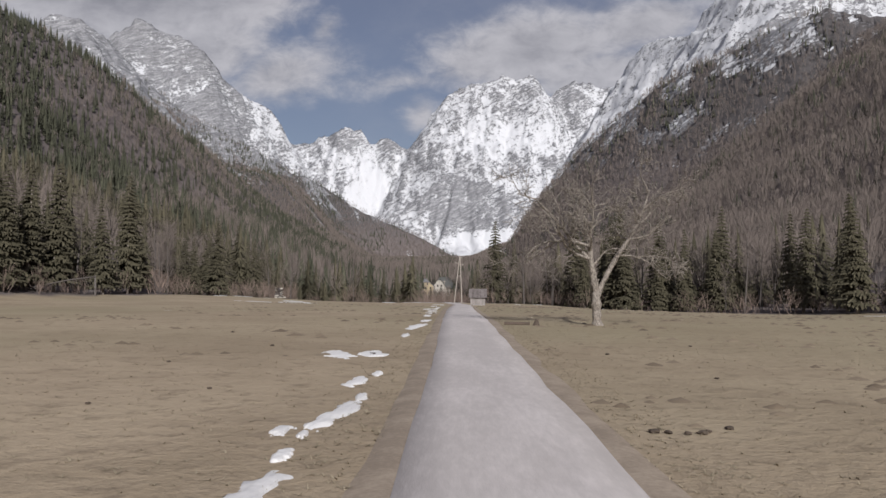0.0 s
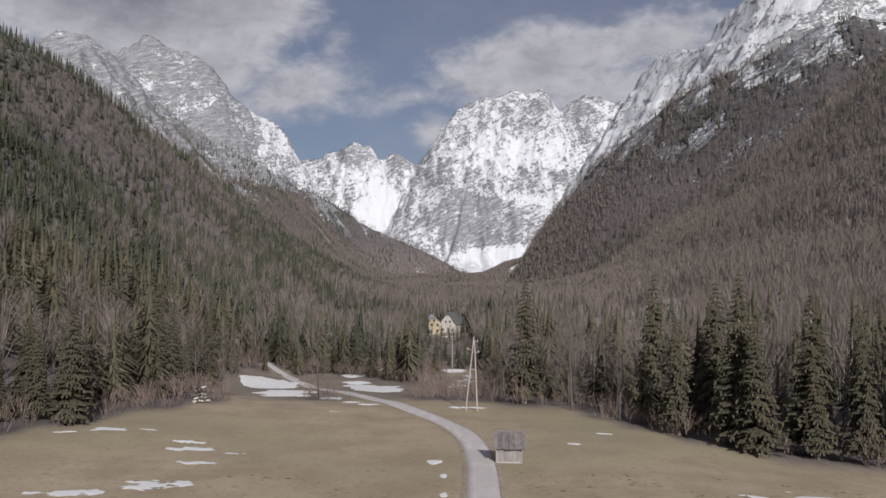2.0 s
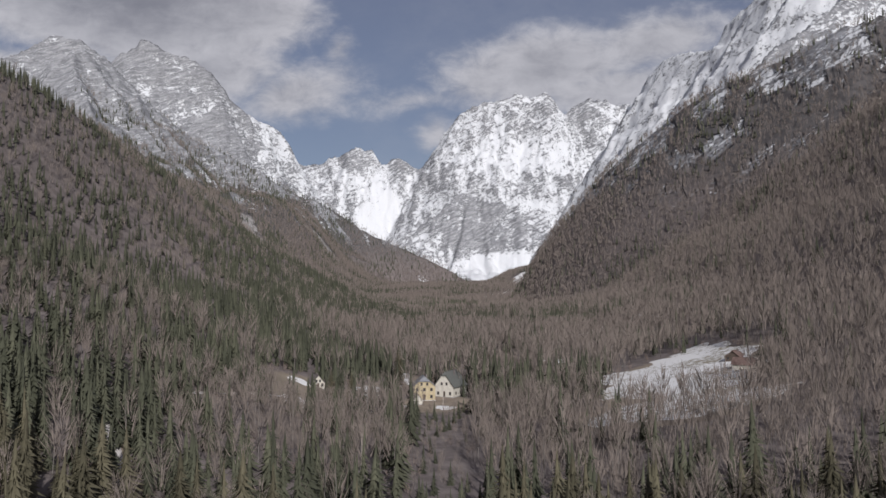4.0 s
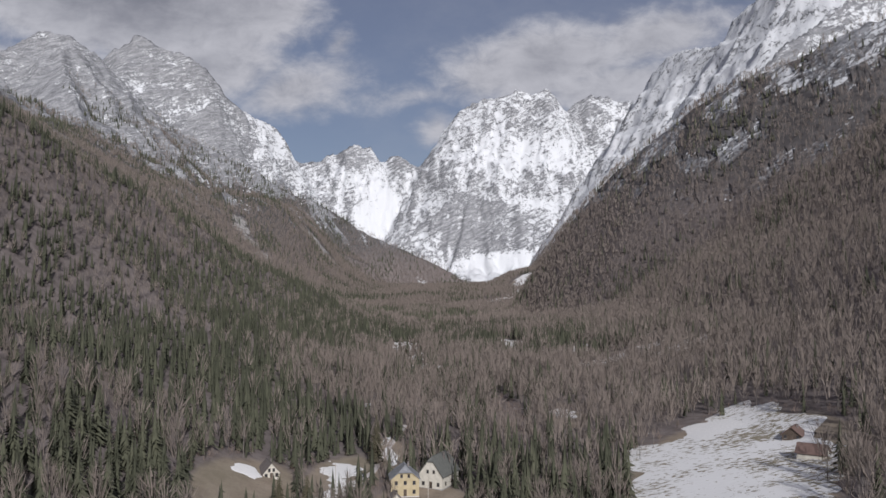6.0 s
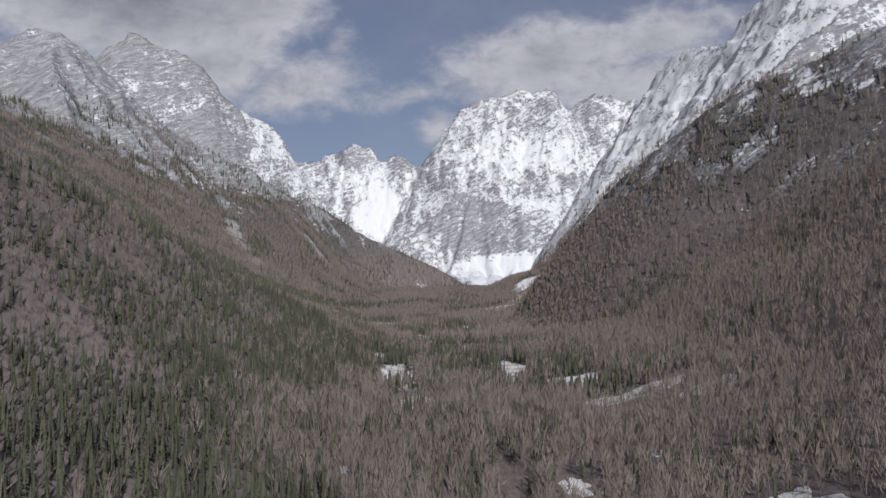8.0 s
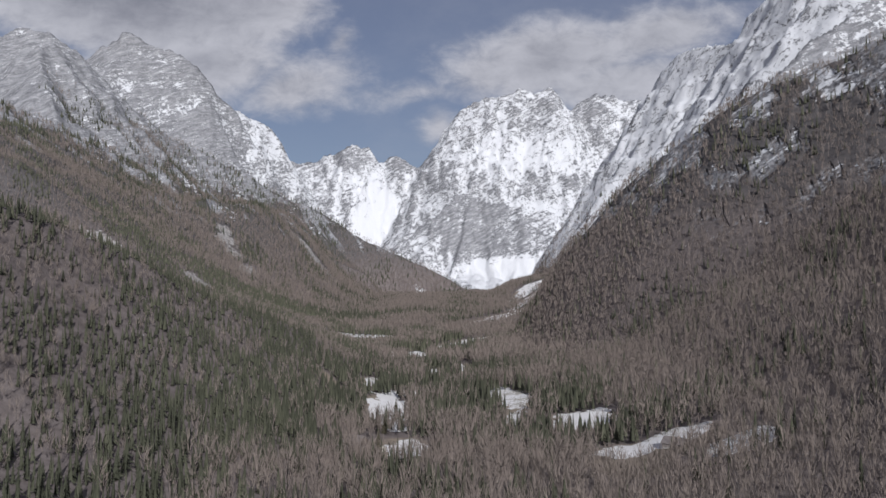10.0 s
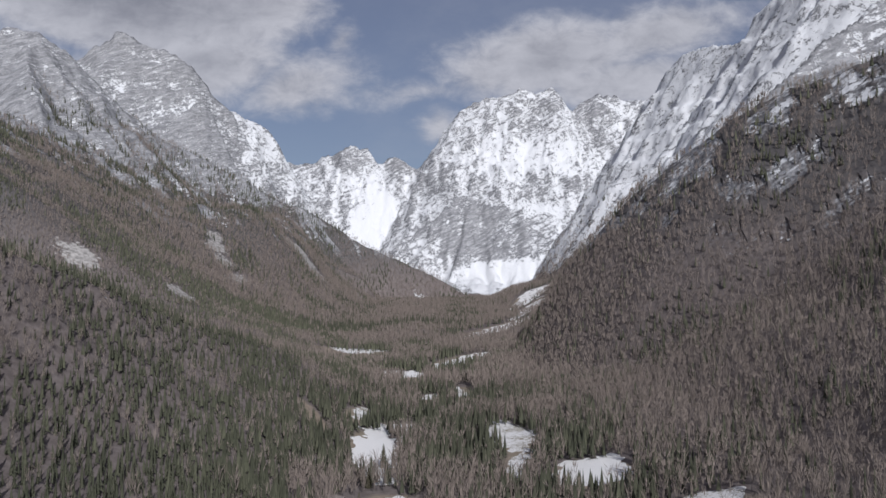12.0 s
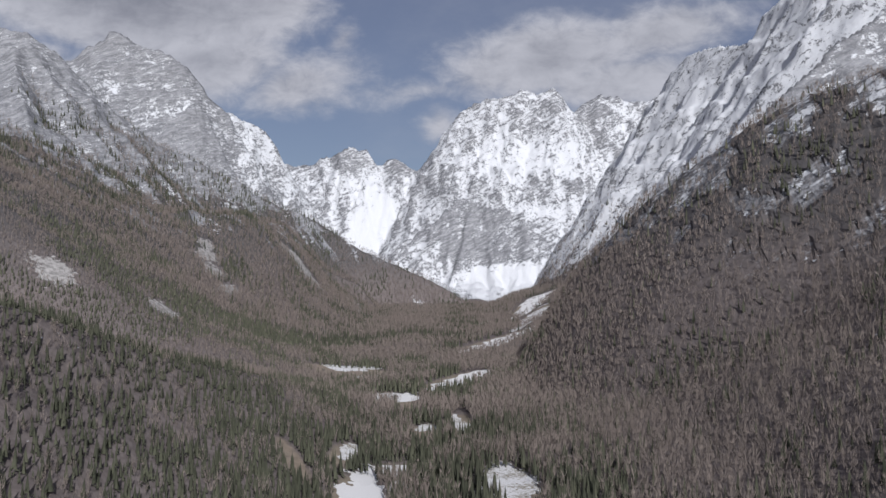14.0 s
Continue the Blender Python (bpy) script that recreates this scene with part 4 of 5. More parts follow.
            plant("tree_stems", "pale slender stems of leafless broadleaf trees", "tree trunks", TRUNKS, [stem_template(k, (0.0085, 0.0085, 0.011)[lod]) for k in range(4)], x[s], y[s], z[s] - 0.3, tall_b[s], np.ones(s.sum()), rng)
    return near


NEAR_TREES = make_woods()

# ---- snow lying on the valley floor ----
def snow_material():
    m, n, b = material("patchy_snow")
    at = n.add("VectorMath", operation="MULTIPLY")
    n.put(at.inputs[0], n.add("TexCoord").outputs["Object"]), n.put(at.inputs[1], (0.5, 1.0, 1.0))
    dashes = n.step(n.noise(at.outputs[0], 0.42, 3, 0.6), 0.60, 0.64)
    dashes = n.math("MULTIPLY", dashes, n.step(n.noise(at.outputs[0], 0.05, 2), 0.40, 0.52, 0.0, 0.9))
    holes = n.step(n.math("ADD", n.math("MULTIPLY", n.noise(at.outputs[0], 0.8, 6, 0.62), 0.8), n.math("MULTIPLY", n.noise(at.outputs[0], 0.045, 3), 0.5)), 0.695, 0.735)
    holes = n.math("MAXIMUM", holes, dashes)
    white = n.mix(n.noise(at.outputs[0], 0.8, 4), (0.67, 0.655, 0.642), (0.775, 0.76, 0.745))
    n.put(b.inputs["Base Color"], n.mix(holes, white, (0.23, 0.195, 0.13)))
    b.inputs["Roughness"].default_value = 0.85
    bump(n, b, n.math("SUBTRACT", n.noise(at.outputs[0], 1.5, 4), holes), 0.4, 0.2)
    return m


PATCHY = snow_material()


def snow_patch(cx, cy, rx, ry, turn, thick, seed, mat=None, rag=0.35):
    """A melting sheet of snow: ragged outline, rounded edge, draped on the ground."""
    n = 22 if rx * ry < 90 else 38
    g = np.linspace(-1.45, 1.45, n)
    u, w = np.meshgrid(g, g)
    c, s = math.cos(radians(turn)), math.sin(radians(turn))
    px, py = cx + u * rx * c - w * ry * s, cy + u * rx * s + w * ry * c
    few = min(rx, ry)
    f = 1 - np.hypot(u, w) ** 1.5 + rag * (1.5 * fbm(px, py, 1.7 * few, 4, 0.6, seed=seed) + 0.5 * fbm(px, py, 0.8 * max(rx, ry), 2, seed=seed + 7))
    f = np.minimum(f, 4 * (1.45 - np.maximum(np.abs(u), np.abs(w))) - 0.15)
    lift = thick * np.sqrt(np.clip(f, 0, 1)) * (1 + 0.35 * fbm(px, py, 0.7 * few, 3, seed=seed + 3)) + np.where(f > 0, 0.015, np.maximum(4 * thick * f, -0.6 * thick - 0.08))
    v = np.stack((px, py, height(px, py) + lift), -1).reshape(-1, 3)
    k = np.arange(n * n).reshape(n, n)
    q = np.stack((k[:-1, :-1], k[:-1, 1:], k[1:, 1:], k[1:, :-1]), -1).reshape(-1, 4)
    quads = q[(f.ravel()[q] > 0).any(1)]
    used = np.unique(quads)
    back = np.zeros(n * n, np.int64)
    back[used] = np.arange(len(used))
    v, quads = v[used], back[quads]
    big = rx * ry > 90
    ob = new("snow_patch", mesh_of("snow_patch", v - np.array((cx, cy, 0)), quads, mat or SNOW, flat=False))
    ob.location = (cx, cy, 0)
    tagged(ob, "wide sheet of old snow in a forest clearing" if big else "thin melting snow patch lying on dry grass", "snow", "snow patches")


LANE_SNOW = ((-2.88, 12.2, 0.2, 1.2, -9), (-2.83, 14.2, 0.11, 0.3, 0), (-3.1, 15.5, 0.15, 0.34, 0), (-2.82, 15.3, 0.07, 0.24, 0), (-2.62, 16.9, 0.19, 1.45, -7), (-2.48, 18.7, 0.09, 0.45, 0), (-2.78, 20.9, 0.2, 0.8, -5), (-2.5, 22.2, 0.1, 0.45, 0), (-3.9, 26.4, 0.42, 1.2, 10), (-3.0, 26.6, 0.42, 0.8, 0), (-2.5, 34, 0.14, 0.8, 0), (-2.3, 39.6, 0.36, 2.6, -7), (-2.0, 44.5, 0.28, 1.3, -5), (-2.1, 53, 0.3, 2.0, 0), (-2.0, 59, 0.5, 1.2, 0), (-2.0, 65.5, 0.45, 1.6, 0), (-2.3, 72.2, 0.8, 0.9, 0), (-1.7, 76, 0.25, 0.9, 0))
MEADOW_SNOW = ((-1.6, 81, 0.25, 0.8, 0), (-2.1, 92, 0.65, 1.0, 0), (-1.2, 109, 0.35, 0.9, 0), (-2.1, 120.5, 0.9, 1.1, 0), (-1.3, 115, 0.35, 1.0, 0), (-23.8, 124.3, 3.0, 1.1, 8), (-21, 119, 2.0, 0.9, 5), (-24.5, 127.5, 1.6, 0.6, 0), (-21.4, 110.5, 3.2, 1.6, 18), (-25.5, 107.5, 3.0, 1.1, 10), (-33.3, 130.5, 2.2, 1.1, 15), (-30, 132, 1.2, 0.5, 0), (-19.5, 123.6, 1.2, 0.5, 0), (-36, 128, 1.2, 0.4, 20), (-18, 151, 1.0, 0.5, 0), (-15.6, 152, 1.2, 0.6, 10), (-14.5, 163.5, 1.4, 1.6, 20), (-12, 160, 1.5, 0.8, 0), (14.8, 136.5, 1.1, 0.6, -10), (10.7, 130, 0.9, 0.5, 0))
EDGE_SNOW = ((19.4, 107.6, 2.6, 0.6, 0), (20.2, 97.5, 1.0, 0.5, 0), (22.5, 99, 1.0, 0.4, 0), (0.9, 156.5, 3.6, 1.2, -5))
PATCHES = LANE_SNOW + MEADOW_SNOW + EDGE_SNOW
WOOD_EDGE_FIELDS = ((29.5, 106.5, 9.5, 4.0, -28, 0.16, 0), (43, 99, 9, 3.0, -30, 0.16, 0), (-15, 201, 4.6, 11.5, 18, 0.15, 0), (-36, 208.5, 5.5, 12, 15, 0.15, 0), (-27, 183, 5.2, 10, 20, 0.12, 0), (-18.5, 171, 1.6, 2.4, 20, 0.1, 1), (-20, 214, 2.5, 4, 0, 0.1, 0), (-23, 232, 2.5, 5, 0, 0.1, 0), (-14, 249, 4.5, 8, 0, 0.15, 0), (-0.6, 249, 3.0, 5, 0, 0.15, 0), (2.4, 215, 2.2, 8, 0, 0.15, 1), (0.3, 205, 1.6, 5, 0, 0.1, 1))
HAMLET_FIELDS = ((3, 230, 1.6, 6, 0, 0.1, 1), (-33.5, 453, 8.5, 13, 0, 0.2, 0), (-29, 418, 8, 24, 0, 0.2, 0), (-60, 424, 4, 5, 0, 0.15, 0), (-52, 385, 5, 10, 0, 0.15, 1), (-2.5, 405, 4.0, 5, 0, 0.15, 0), (-17.5, 408, 2.5, 3, 0, 0.1, 0), (-20, 478, 2.0, 16, 10, 0.15, 0), (-24, 505, 1.6, 10, 0, 0.15, 1), (93, 438, 28, 70, -23, 0.25, 1), (85, 392, 18, 16, 0, 0.25, 1), (76, 366, 30, 20, 0, 0.25, 1), (104, 478, 15, 20, -20, 0.25, 0))
FARM_FIELDS = ((57, 564, 6, 13, 0, 0.2, 0), (-42, 592, 2.0, 9, 0, 0.15, 1), (100, 600, 3, 6, 0, 0.2, 1), (-47, 955, 11, 60, 8, 0.3, 0), (-52, 1030, 8, 22, 8, 0.3, 0), (-33, 1046, 13, 12, 0, 0.3, 0), (-25, 1002, 5, 14, 0, 0.3, 0), (-21, 800, 10, 20, 0, 0.3, 0), (-60, 800, 4, 8, 0, 0.2, 1), (98, 872, 18, 22, 0, 0.3, 0), (112, 890, 9, 10, 0, 0.3, 0), (110, 762, 14, 11, 0, 0.3, 0))
GLADE_FIELDS = ((142, 758, 14, 13, -10, 0.3, 1), (158, 708, 12, 12, 0, 0.3, 1), (57, 1000, 13, 40, 8, 0.3, 1), (57, 902, 6, 26, -6, 0.3, 1), (40, 975, 6, 22, 0, 0.3, 1), (-74, 1092, 5, 24, 0, 0.3, 1), (-66, 1392, 22, 24, 30, 0.3, 0), (-38, 1412, 9, 22, 0, 0.3, 0), (-150, 1640, 30, 20, 0, 0.3, 1), (-110, 1560, 16, 16, 0, 0.3, 1), (15, 1520, 17, 85, -22, 0.3, 0), (22, 1226, 6, 50, 12, 0.3, 1))
HEAD_FIELDS = ((-12, 1216, 8, 14, 0, 0.3, 1), (94, 1965, 24, 170, -26, 0.4, 0), (200, 2340, 28, 120, -16, 0.4, 1), (228, 2600, 34, 180, -20, 0.4, 0), (150, 2180, 12, 70, -18, 0.4, 1), (-35, 2300, 16, 20, 0, 0.4, 1), (80, 2450, 14, 40, 0, 0.4, 0))
FIELDS = WOOD_EDGE_FIELDS + HAMLET_FIELDS + FARM_FIELDS + GLADE_FIELDS + HEAD_FIELDS
for i, (cx, cy, rx, ry, turn) in enumerate(PATCHES):
    snow_patch(cx, cy, rx * (0.72 if cy > 34 else 0.85), ry * (0.72 if cy > 34 else 0.9), turn, min(0.06, 0.02 + 0.03 * rx) * (0.5 if cy > 95 else 1), i + 1, PATCHY if cx < -15 else None, rag=0.7 if cx < -15 else 0.5)
for i, (cx, cy, rx, ry, turn, thick, holes) in enumerate(FIELDS):
    wide = 1.42 if 700 < cy < 1700 else 1.0
    snow_patch(cx, cy, rx * wide, ry * wide, turn, thick, i + 80, PATCHY if holes else SNOW, rag=0.4)


# ---- trees standing singly at the meadow's edge ----
def branch(soup, rng, p, d, length, r0, depth, sides, wander=0.25, lift=0.15, kids=(4, 7), keep=0.55, fine=0.0):
    """A gnarled branch with its side branches."""
    n = 5 if depth > 1 else 3 if depth > 0 else 2
    pts, dirs, q, w = [np.array(p, float)], [], np.array(p, float), np.array(d, float)
    for _ in range(n):
        w = w + rng.normal(0, wander, 3) + np.array((0, 0, lift))
        w = w / np.linalg.norm(w)
        q = q + w * length / n
        pts.append(q), dirs.append(w)
    radii = [max(fine, r0 * (1 - 0.72 * i / n)) for i in range(n + 1)]
    soup.add(*tube(pts, radii, sides))
    if depth <= 0:
        return
    for _ in range(rng.randint(*kids)):
        t = rng.uniform(0.25, 1.0) * n
        i = min(int(t), n - 1)
        at = pts[i] + (pts[i + 1] - pts[i]) * (t - i)
        side = np.cross(dirs[i], rng.normal(0, 1, 3))
        side = side / (np.linalg.norm(side) + 1e-9)
        go = 0.62 * dirs[i] + 0.8 * side + np.array((0, 0, 0.12))
        branch(soup, rng, at, go / np.linalg.norm(go), length * rng.uniform(0.35, 0.62), radii[i] * keep, depth - 1, 3 if depth < 3 else sides, wander, lift, kids, keep, fine)


def soup_mesh(name, soup, mat, flat=False):
    v, f = soup.arrays()
    return mesh_of(name, v, f, mat, flat=flat)


def knotty(line, radii, sides):
    """A tube with swellings along it."""
    k = np.linspace(0, len(line) - 1, 5 * len(line))
    i = np.arange(len(line))
    pts = np.stack([np.interp(k, i, [p[c] for p in line]) for c in range(3)], -1)
    rad = np.interp(k, i, radii) * (1 + 0.10 * np.sin(2.9 * k) + 0.07 * np.sin(7.3 * k + 1))
    return tube([tuple(p) for p in pts], list(rad), sides)


def orchard_tree():
    rng = np.random.RandomState(5)
    base = Vector((5.83, 41.25, ground_at(5.83, 41.25)))
    t = thing("apple_tree", "old gnarled leafless fruit tree with a forked trunk in the meadow", "tree", Matrix.Translation(base))
    stem = Soup()
    stem.add(*knotty([(0.05, 0, -0.2), (0.02, 0, 0.1), (0.0, 0, 0.6), (-0.02, 0.0, 1.2), (-0.05, 0, 1.6), (-0.16, -0.05, 2.3), (-0.30, -0.1, 3.1), (-0.33, -0.1, 3.8)], [0.34, 0.25, 0.205, 0.195, 0.17, 0.14, 0.13, 0.10], 12))
    stem.add(*knotty([(0.02, 0, 1.35), (0.16, -0.03, 1.7), (0.5, -0.08, 2.4), (0.95, -0.1, 3.2), (1.45, -0.05, 3.9), (1.85, 0.0, 4.6), (2.15, 0.05, 5.3), (2.45, 0.1, 6.2)], [0.15, 0.145, 0.125, 0.11, 0.09, 0.075, 0.06, 0.035], 9))
    stem.add(*tube([(-0.1, -0.05, 1.9), (0.0, -0.2, 2.05), (0.05, -0.24, 2.1)], [0.05, 0.05, 0.03], 6))
    for k, (a, b, c) in enumerate(stem.v):
        stem.v[k] = (a + 0.022 * math.sin(9 * c + 3 * b) * math.cos(7 * a + 5 * c), b + 0.022 * math.cos(8 * c - 4 * a), c)
    part_mesh("trunk", soup_mesh("trunk", stem, BARK), t, "rough grey-brown forked trunk")
    crown = Soup()
    limbs = (((-0.3, -0.1, 3.0), (-1.0, 0.1, 0.16), 4.7, 0.09), ((-0.28, -0.1, 3.0), (-0.9, -0.35, 0.50), 3.6, 0.08), ((-0.33, -0.1, 3.6), (-0.75, 0.2, 0.9), 3.5, 0.085), ((-0.33, -0.1, 3.8), (-0.2, 0.3, 1.2), 2.9, 0.085),
             ((-0.33, -0.1, 3.7), (0.45, -0.2, 1.3), 3.2, 0.075), ((-0.3, -0.1, 3.4), (-0.2, 1.0, 0.9), 2.9, 0.07), ((-0.3, -0.1, 3.3), (-0.15, -1.0, 0.9), 2.8, 0.07), ((-0.2, -0.1, 2.7), (0.9, 0.3, 0.8), 2.2, 0.05))
    fork_limbs = (((0.95, -0.1, 3.2), (1.0, -0.2, 0.22), 2.7, 0.05), ((1.45, -0.05, 3.9), (1.0, -0.5, 0.25), 2.4, 0.055), ((1.85, 0, 4.6), (1.0, 0.35, 0.45), 2.6, 0.055), ((1.45, -0.05, 3.9), (0.15, 0.9, 0.9), 2.2, 0.05), ((2.15, 0.05, 5.3), (0.8, -0.4, 0.8), 1.9, 0.05), ((2.4, 0.1, 6.1), (-0.3, 0.2, 1.0), 1.5, 0.04), ((1.85, 0, 4.6), (-0.3, -0.6, 1.0), 2.0, 0.05))
    for p, d, ln, r in limbs + fork_limbs:
        d = np.array(d) / np.linalg.norm(d)
        branch(crown, rng, p, d, ln, r, 3, 5, 0.26, 0.02, (4, 7), 0.62, 0.0115)
    part_mesh("crown", soup_mesh("crown", crown, BARK), t, "tangled bare branches and twigs")


orchard_tree()


def spruce_meshes(seed):
    """A spruce 1 m high: stem, and drooping boughs with hanging side sprays."""
    rng = np.random.RandomState(seed)
    stem = Soup()
    stem.add(*tube([(0, 0, -0.03), (0, 0, 0.3), (0.004, 0, 0.7), (0, 0, 0.99)], [0.014, 0.011, 0.006, 0.001], 6))
    v, f = [], []
    z = 0.09 + 0.05 * rng.rand()
    while z < 0.985:
        full = (1 - z) ** 0.85
        rad = 0.165 * full + 0.012
        n = 10 if z < 0.8 else 6
        a0 = rng.uniform(0, 6.28)
        for j in range(n):
            if rng.rand() < 0.12:
                continue
            a = a0 + 6.283 * j / n + rng.uniform(-0.25, 0.25)
            ln = rad * rng.uniform(0.65, 1.2)
            c, s = math.cos(a), math.sin(a)
            sag = rng.uniform(0.25, 0.6)
            spine = [np.array((c * ln * q, s * ln * q, z - sag * ln * q * (1 - 0.45 * q) + 0.01 * (1 - q))) for q in (0.05, 0.5, 1.0)]
            o = len(v)
            for q, p in zip((0.35, 1.0, 0.08), spine):
                w = 0.15 * ln * q + 0.003
                v += [tuple(p + np.array((-s * w, c * w, -0.5 * w))), tuple(p + np.array((0, 0, 0.006))), tuple(p + np.array((s * w, -c * w, -0.5 * w)))]
            for i in range(2):
                b = o + 3 * i
                f += [(b, b + 1, b + 4), (b, b + 4, b + 3), (b + 1, b + 2, b + 5), (b + 1, b + 5, b + 4)]
            for q in (0.45, 0.8):
                p = spine[0] + (spine[2] - spine[0]) * q
                for side in (-1, 1):
                    o = len(v)
                    out = np.array((-s * side, c * side, 0)) * 0.3 * ln * (1.1 - 0.6 * q) + np.array((c, s, 0)) * 0.14 * ln
                    v += [tuple(p + np.array((0, 0, 0.012))), tuple(p + out + np.array((0, 0, -0.16 * ln))), tuple(p + 0.5 * out + np.array((c * 0.05 * ln, s * 0.05 * ln, -0.3 * ln)))]
                    f.append((o, o + 1, o + 2))
        z += 0.026 + 0.020 * full
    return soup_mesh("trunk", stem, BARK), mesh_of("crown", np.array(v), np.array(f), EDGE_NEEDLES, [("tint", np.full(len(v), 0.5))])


def bare_meshes(seed, slim=True):
    """A leafless broadleaf 1 m high."""
    rng = np.random.RandomState(seed)
    stem, crown = Soup(), Soup()
    lean = rng.normal(0, 0.03, 2)
    line = [np.array((lean[0] * q * q, lean[1] * q * q, q * 0.92 - 0.03)) + rng.normal(0, 0.006, 3) for q in np.linspace(0, 1, 7)]
    stem.add(*tube(line, [0.0135, 0.0105, 0.009, 0.0075, 0.0055, 0.0035, 0.0012], 6))
    for k in range(15):
        q = rng.uniform(0.28, 0.98)
        i = min(int(q * 6), 5)
        p = line[i] + (line[i + 1] - line[i]) * (q * 6 - i)
        a = rng.uniform(0, 6.283)
        d = np.array((math.cos(a), math.sin(a), rng.uniform(0.7, 1.5)))
        branch(crown, rng, p, d / np.linalg.norm(d), (0.30 - 0.16 * q) * rng.uniform(0.8, 1.4), 0.0042, 2, 3, 0.16, 0.10, (3, 6), 0.6, 0.0009)
    return soup_mesh("trunk", stem, TRUNKS), soup_mesh("crown", crown, TWIGS)


def edge_trees():
    rng = np.random.RandomState(33)
    spruces, bares = [], []
    for k in range(5):
        t = thing("spruce_tree", "dark green spruce with drooping boughs at the meadow edge", "tree", pose(0, 0, -500), "spruces at the meadow edge")
        for nm, me in zip(("trunk", "crown"), spruce_meshes(k + 50)):
            part_mesh(nm, me, t)
        spruces.append(t)
    for k in range(4):
        t = thing("broadleaf_tree", "slender leafless broadleaf tree with pale bark at the wood's edge", "tree", pose(0, 0, -500), "bare trees at the meadow edge")
        for nm, me in zip(("trunk", "crown"), bare_meshes(k + 70)):
            part_mesh(nm, me, t)
        bares.append(t)
    fresh = {}
    for x, y, z, green in NEAR_TREES:
        if abs(x + 33) < 8 and 142 < y < 160:
            continue
        kinds = spruces if green else bares
        k = rng.randint(len(kinds))
        tall = (rng.uniform(13, 18.5) if green and x > 42 else rng.uniform(7.5, 18) if green else rng.uniform(8, 14)) * (0.5 if abs(x + 1.5) < 8 and y > 160 else 1)
        wide = tall * (rng.uniform(0.85, 1.2) if green else rng.uniform(0.9, 1.2))
        m = Matrix.LocRotScale((x, y, z - 0.1), Euler((rng.normal(0, 0.02), rng.normal(0, 0.02), rng.uniform(0, 6.28))), (wide, wide, tall))
        key = (green, k)
        if key not in fresh:
            kinds[k].matrix_basis = m
            fresh[key] = m
        else:
            o = kinds[k]
            keep = o.matrix_basis.copy()
            o.matrix_basis = Matrix.Identity(4)
            copy_thing(o, m)
            o.matrix_basis = keep
    for kinds in (spruces, bares):
        for o in kinds:
            if o.location.z < -100:
                for c in list(o.children):
                    bpy.data.objects.remove(c)
                bpy.data.objects.remove(o)


edge_trees()


def lone_spruces():
    rng = np.random.RandomState(66)
    first = thing("spruce_tree", "single dark green spruce standing in a snowy clearing", "tree", Matrix.Identity(4), "single spruces in the clearings")
    for nm, me in zip(("trunk", "crown"), spruce_meshes(91)):
        part_mesh(nm, me, first)
    spots = [Matrix.LocRotScale((x, y, ground_at(x, y) - 0.1), Euler((0, 0, rng.uniform(0, 6.28))), (tall * wide, tall * wide, tall)) for x, y, tall, wide in
             ((-41, 385, 15, 1.15), (-35, 392, 14, 1.2), (-28, 405, 9, 1.1), (-24, 465, 18, 1.1), (47, 380, 6, 1.2), (-35, 902, 17, 1.15), (-35, 772, 18, 1.1), (-39, 849, 14, 1.1))]
    for m in spots[1:]:
        copy_thing(first, m)
    first.matrix_basis = spots[0]


lone_spruces()


def undergrowth():
    """Leafless brushwood along the edges of the open land."""
    rng = np.random.RandomState(44)
    (x, y), (x2, y2) = scatter(rng, -80, 80, 60, 270, 1.75), scatter(rng, -110, 190, 270, 700, 2.5)
    x, y = np.concatenate((x, x2)), np.concatenate((y, y2))
    az = np.arctan2(x, y - ORIGIN_Y)
    ok = (np.abs(az) < radians(35))
    x, y = x[ok], y[ok]
    c = cleared(x, y)
    e = np.where(y < 240, 7.0, 4.0)
    ring = np.maximum(np.maximum(cleared(x + e, y), cleared(x - e, y)), np.maximum(cleared(x, y + e), cleared(x, y - e)))
    ok = (c < np.where(y < 240, 0.75, 0.3)) & ((ring > 0.5) | brushy(x, y) | (rng.rand(len(x)) < 0.10)) & (rng.rand(len(x)) < 0.8)
    x, y = x[ok], y[ok]
    shrubs = [bare_template(s + 40, 27, 0.0065, 0.6, 0.04, 1.5) for s in range(5)]
    plant("brushwood", "reddish-brown leafless brushwood at the wood's edge", "shrubs", BRUSH, shrubs, x, y, height(x, y) - 0.1, rng.uniform(1.4, 4.8, len(x)), rng.uniform(0.7, 1.2, len(x)), rng, 0.08)


undergrowth()


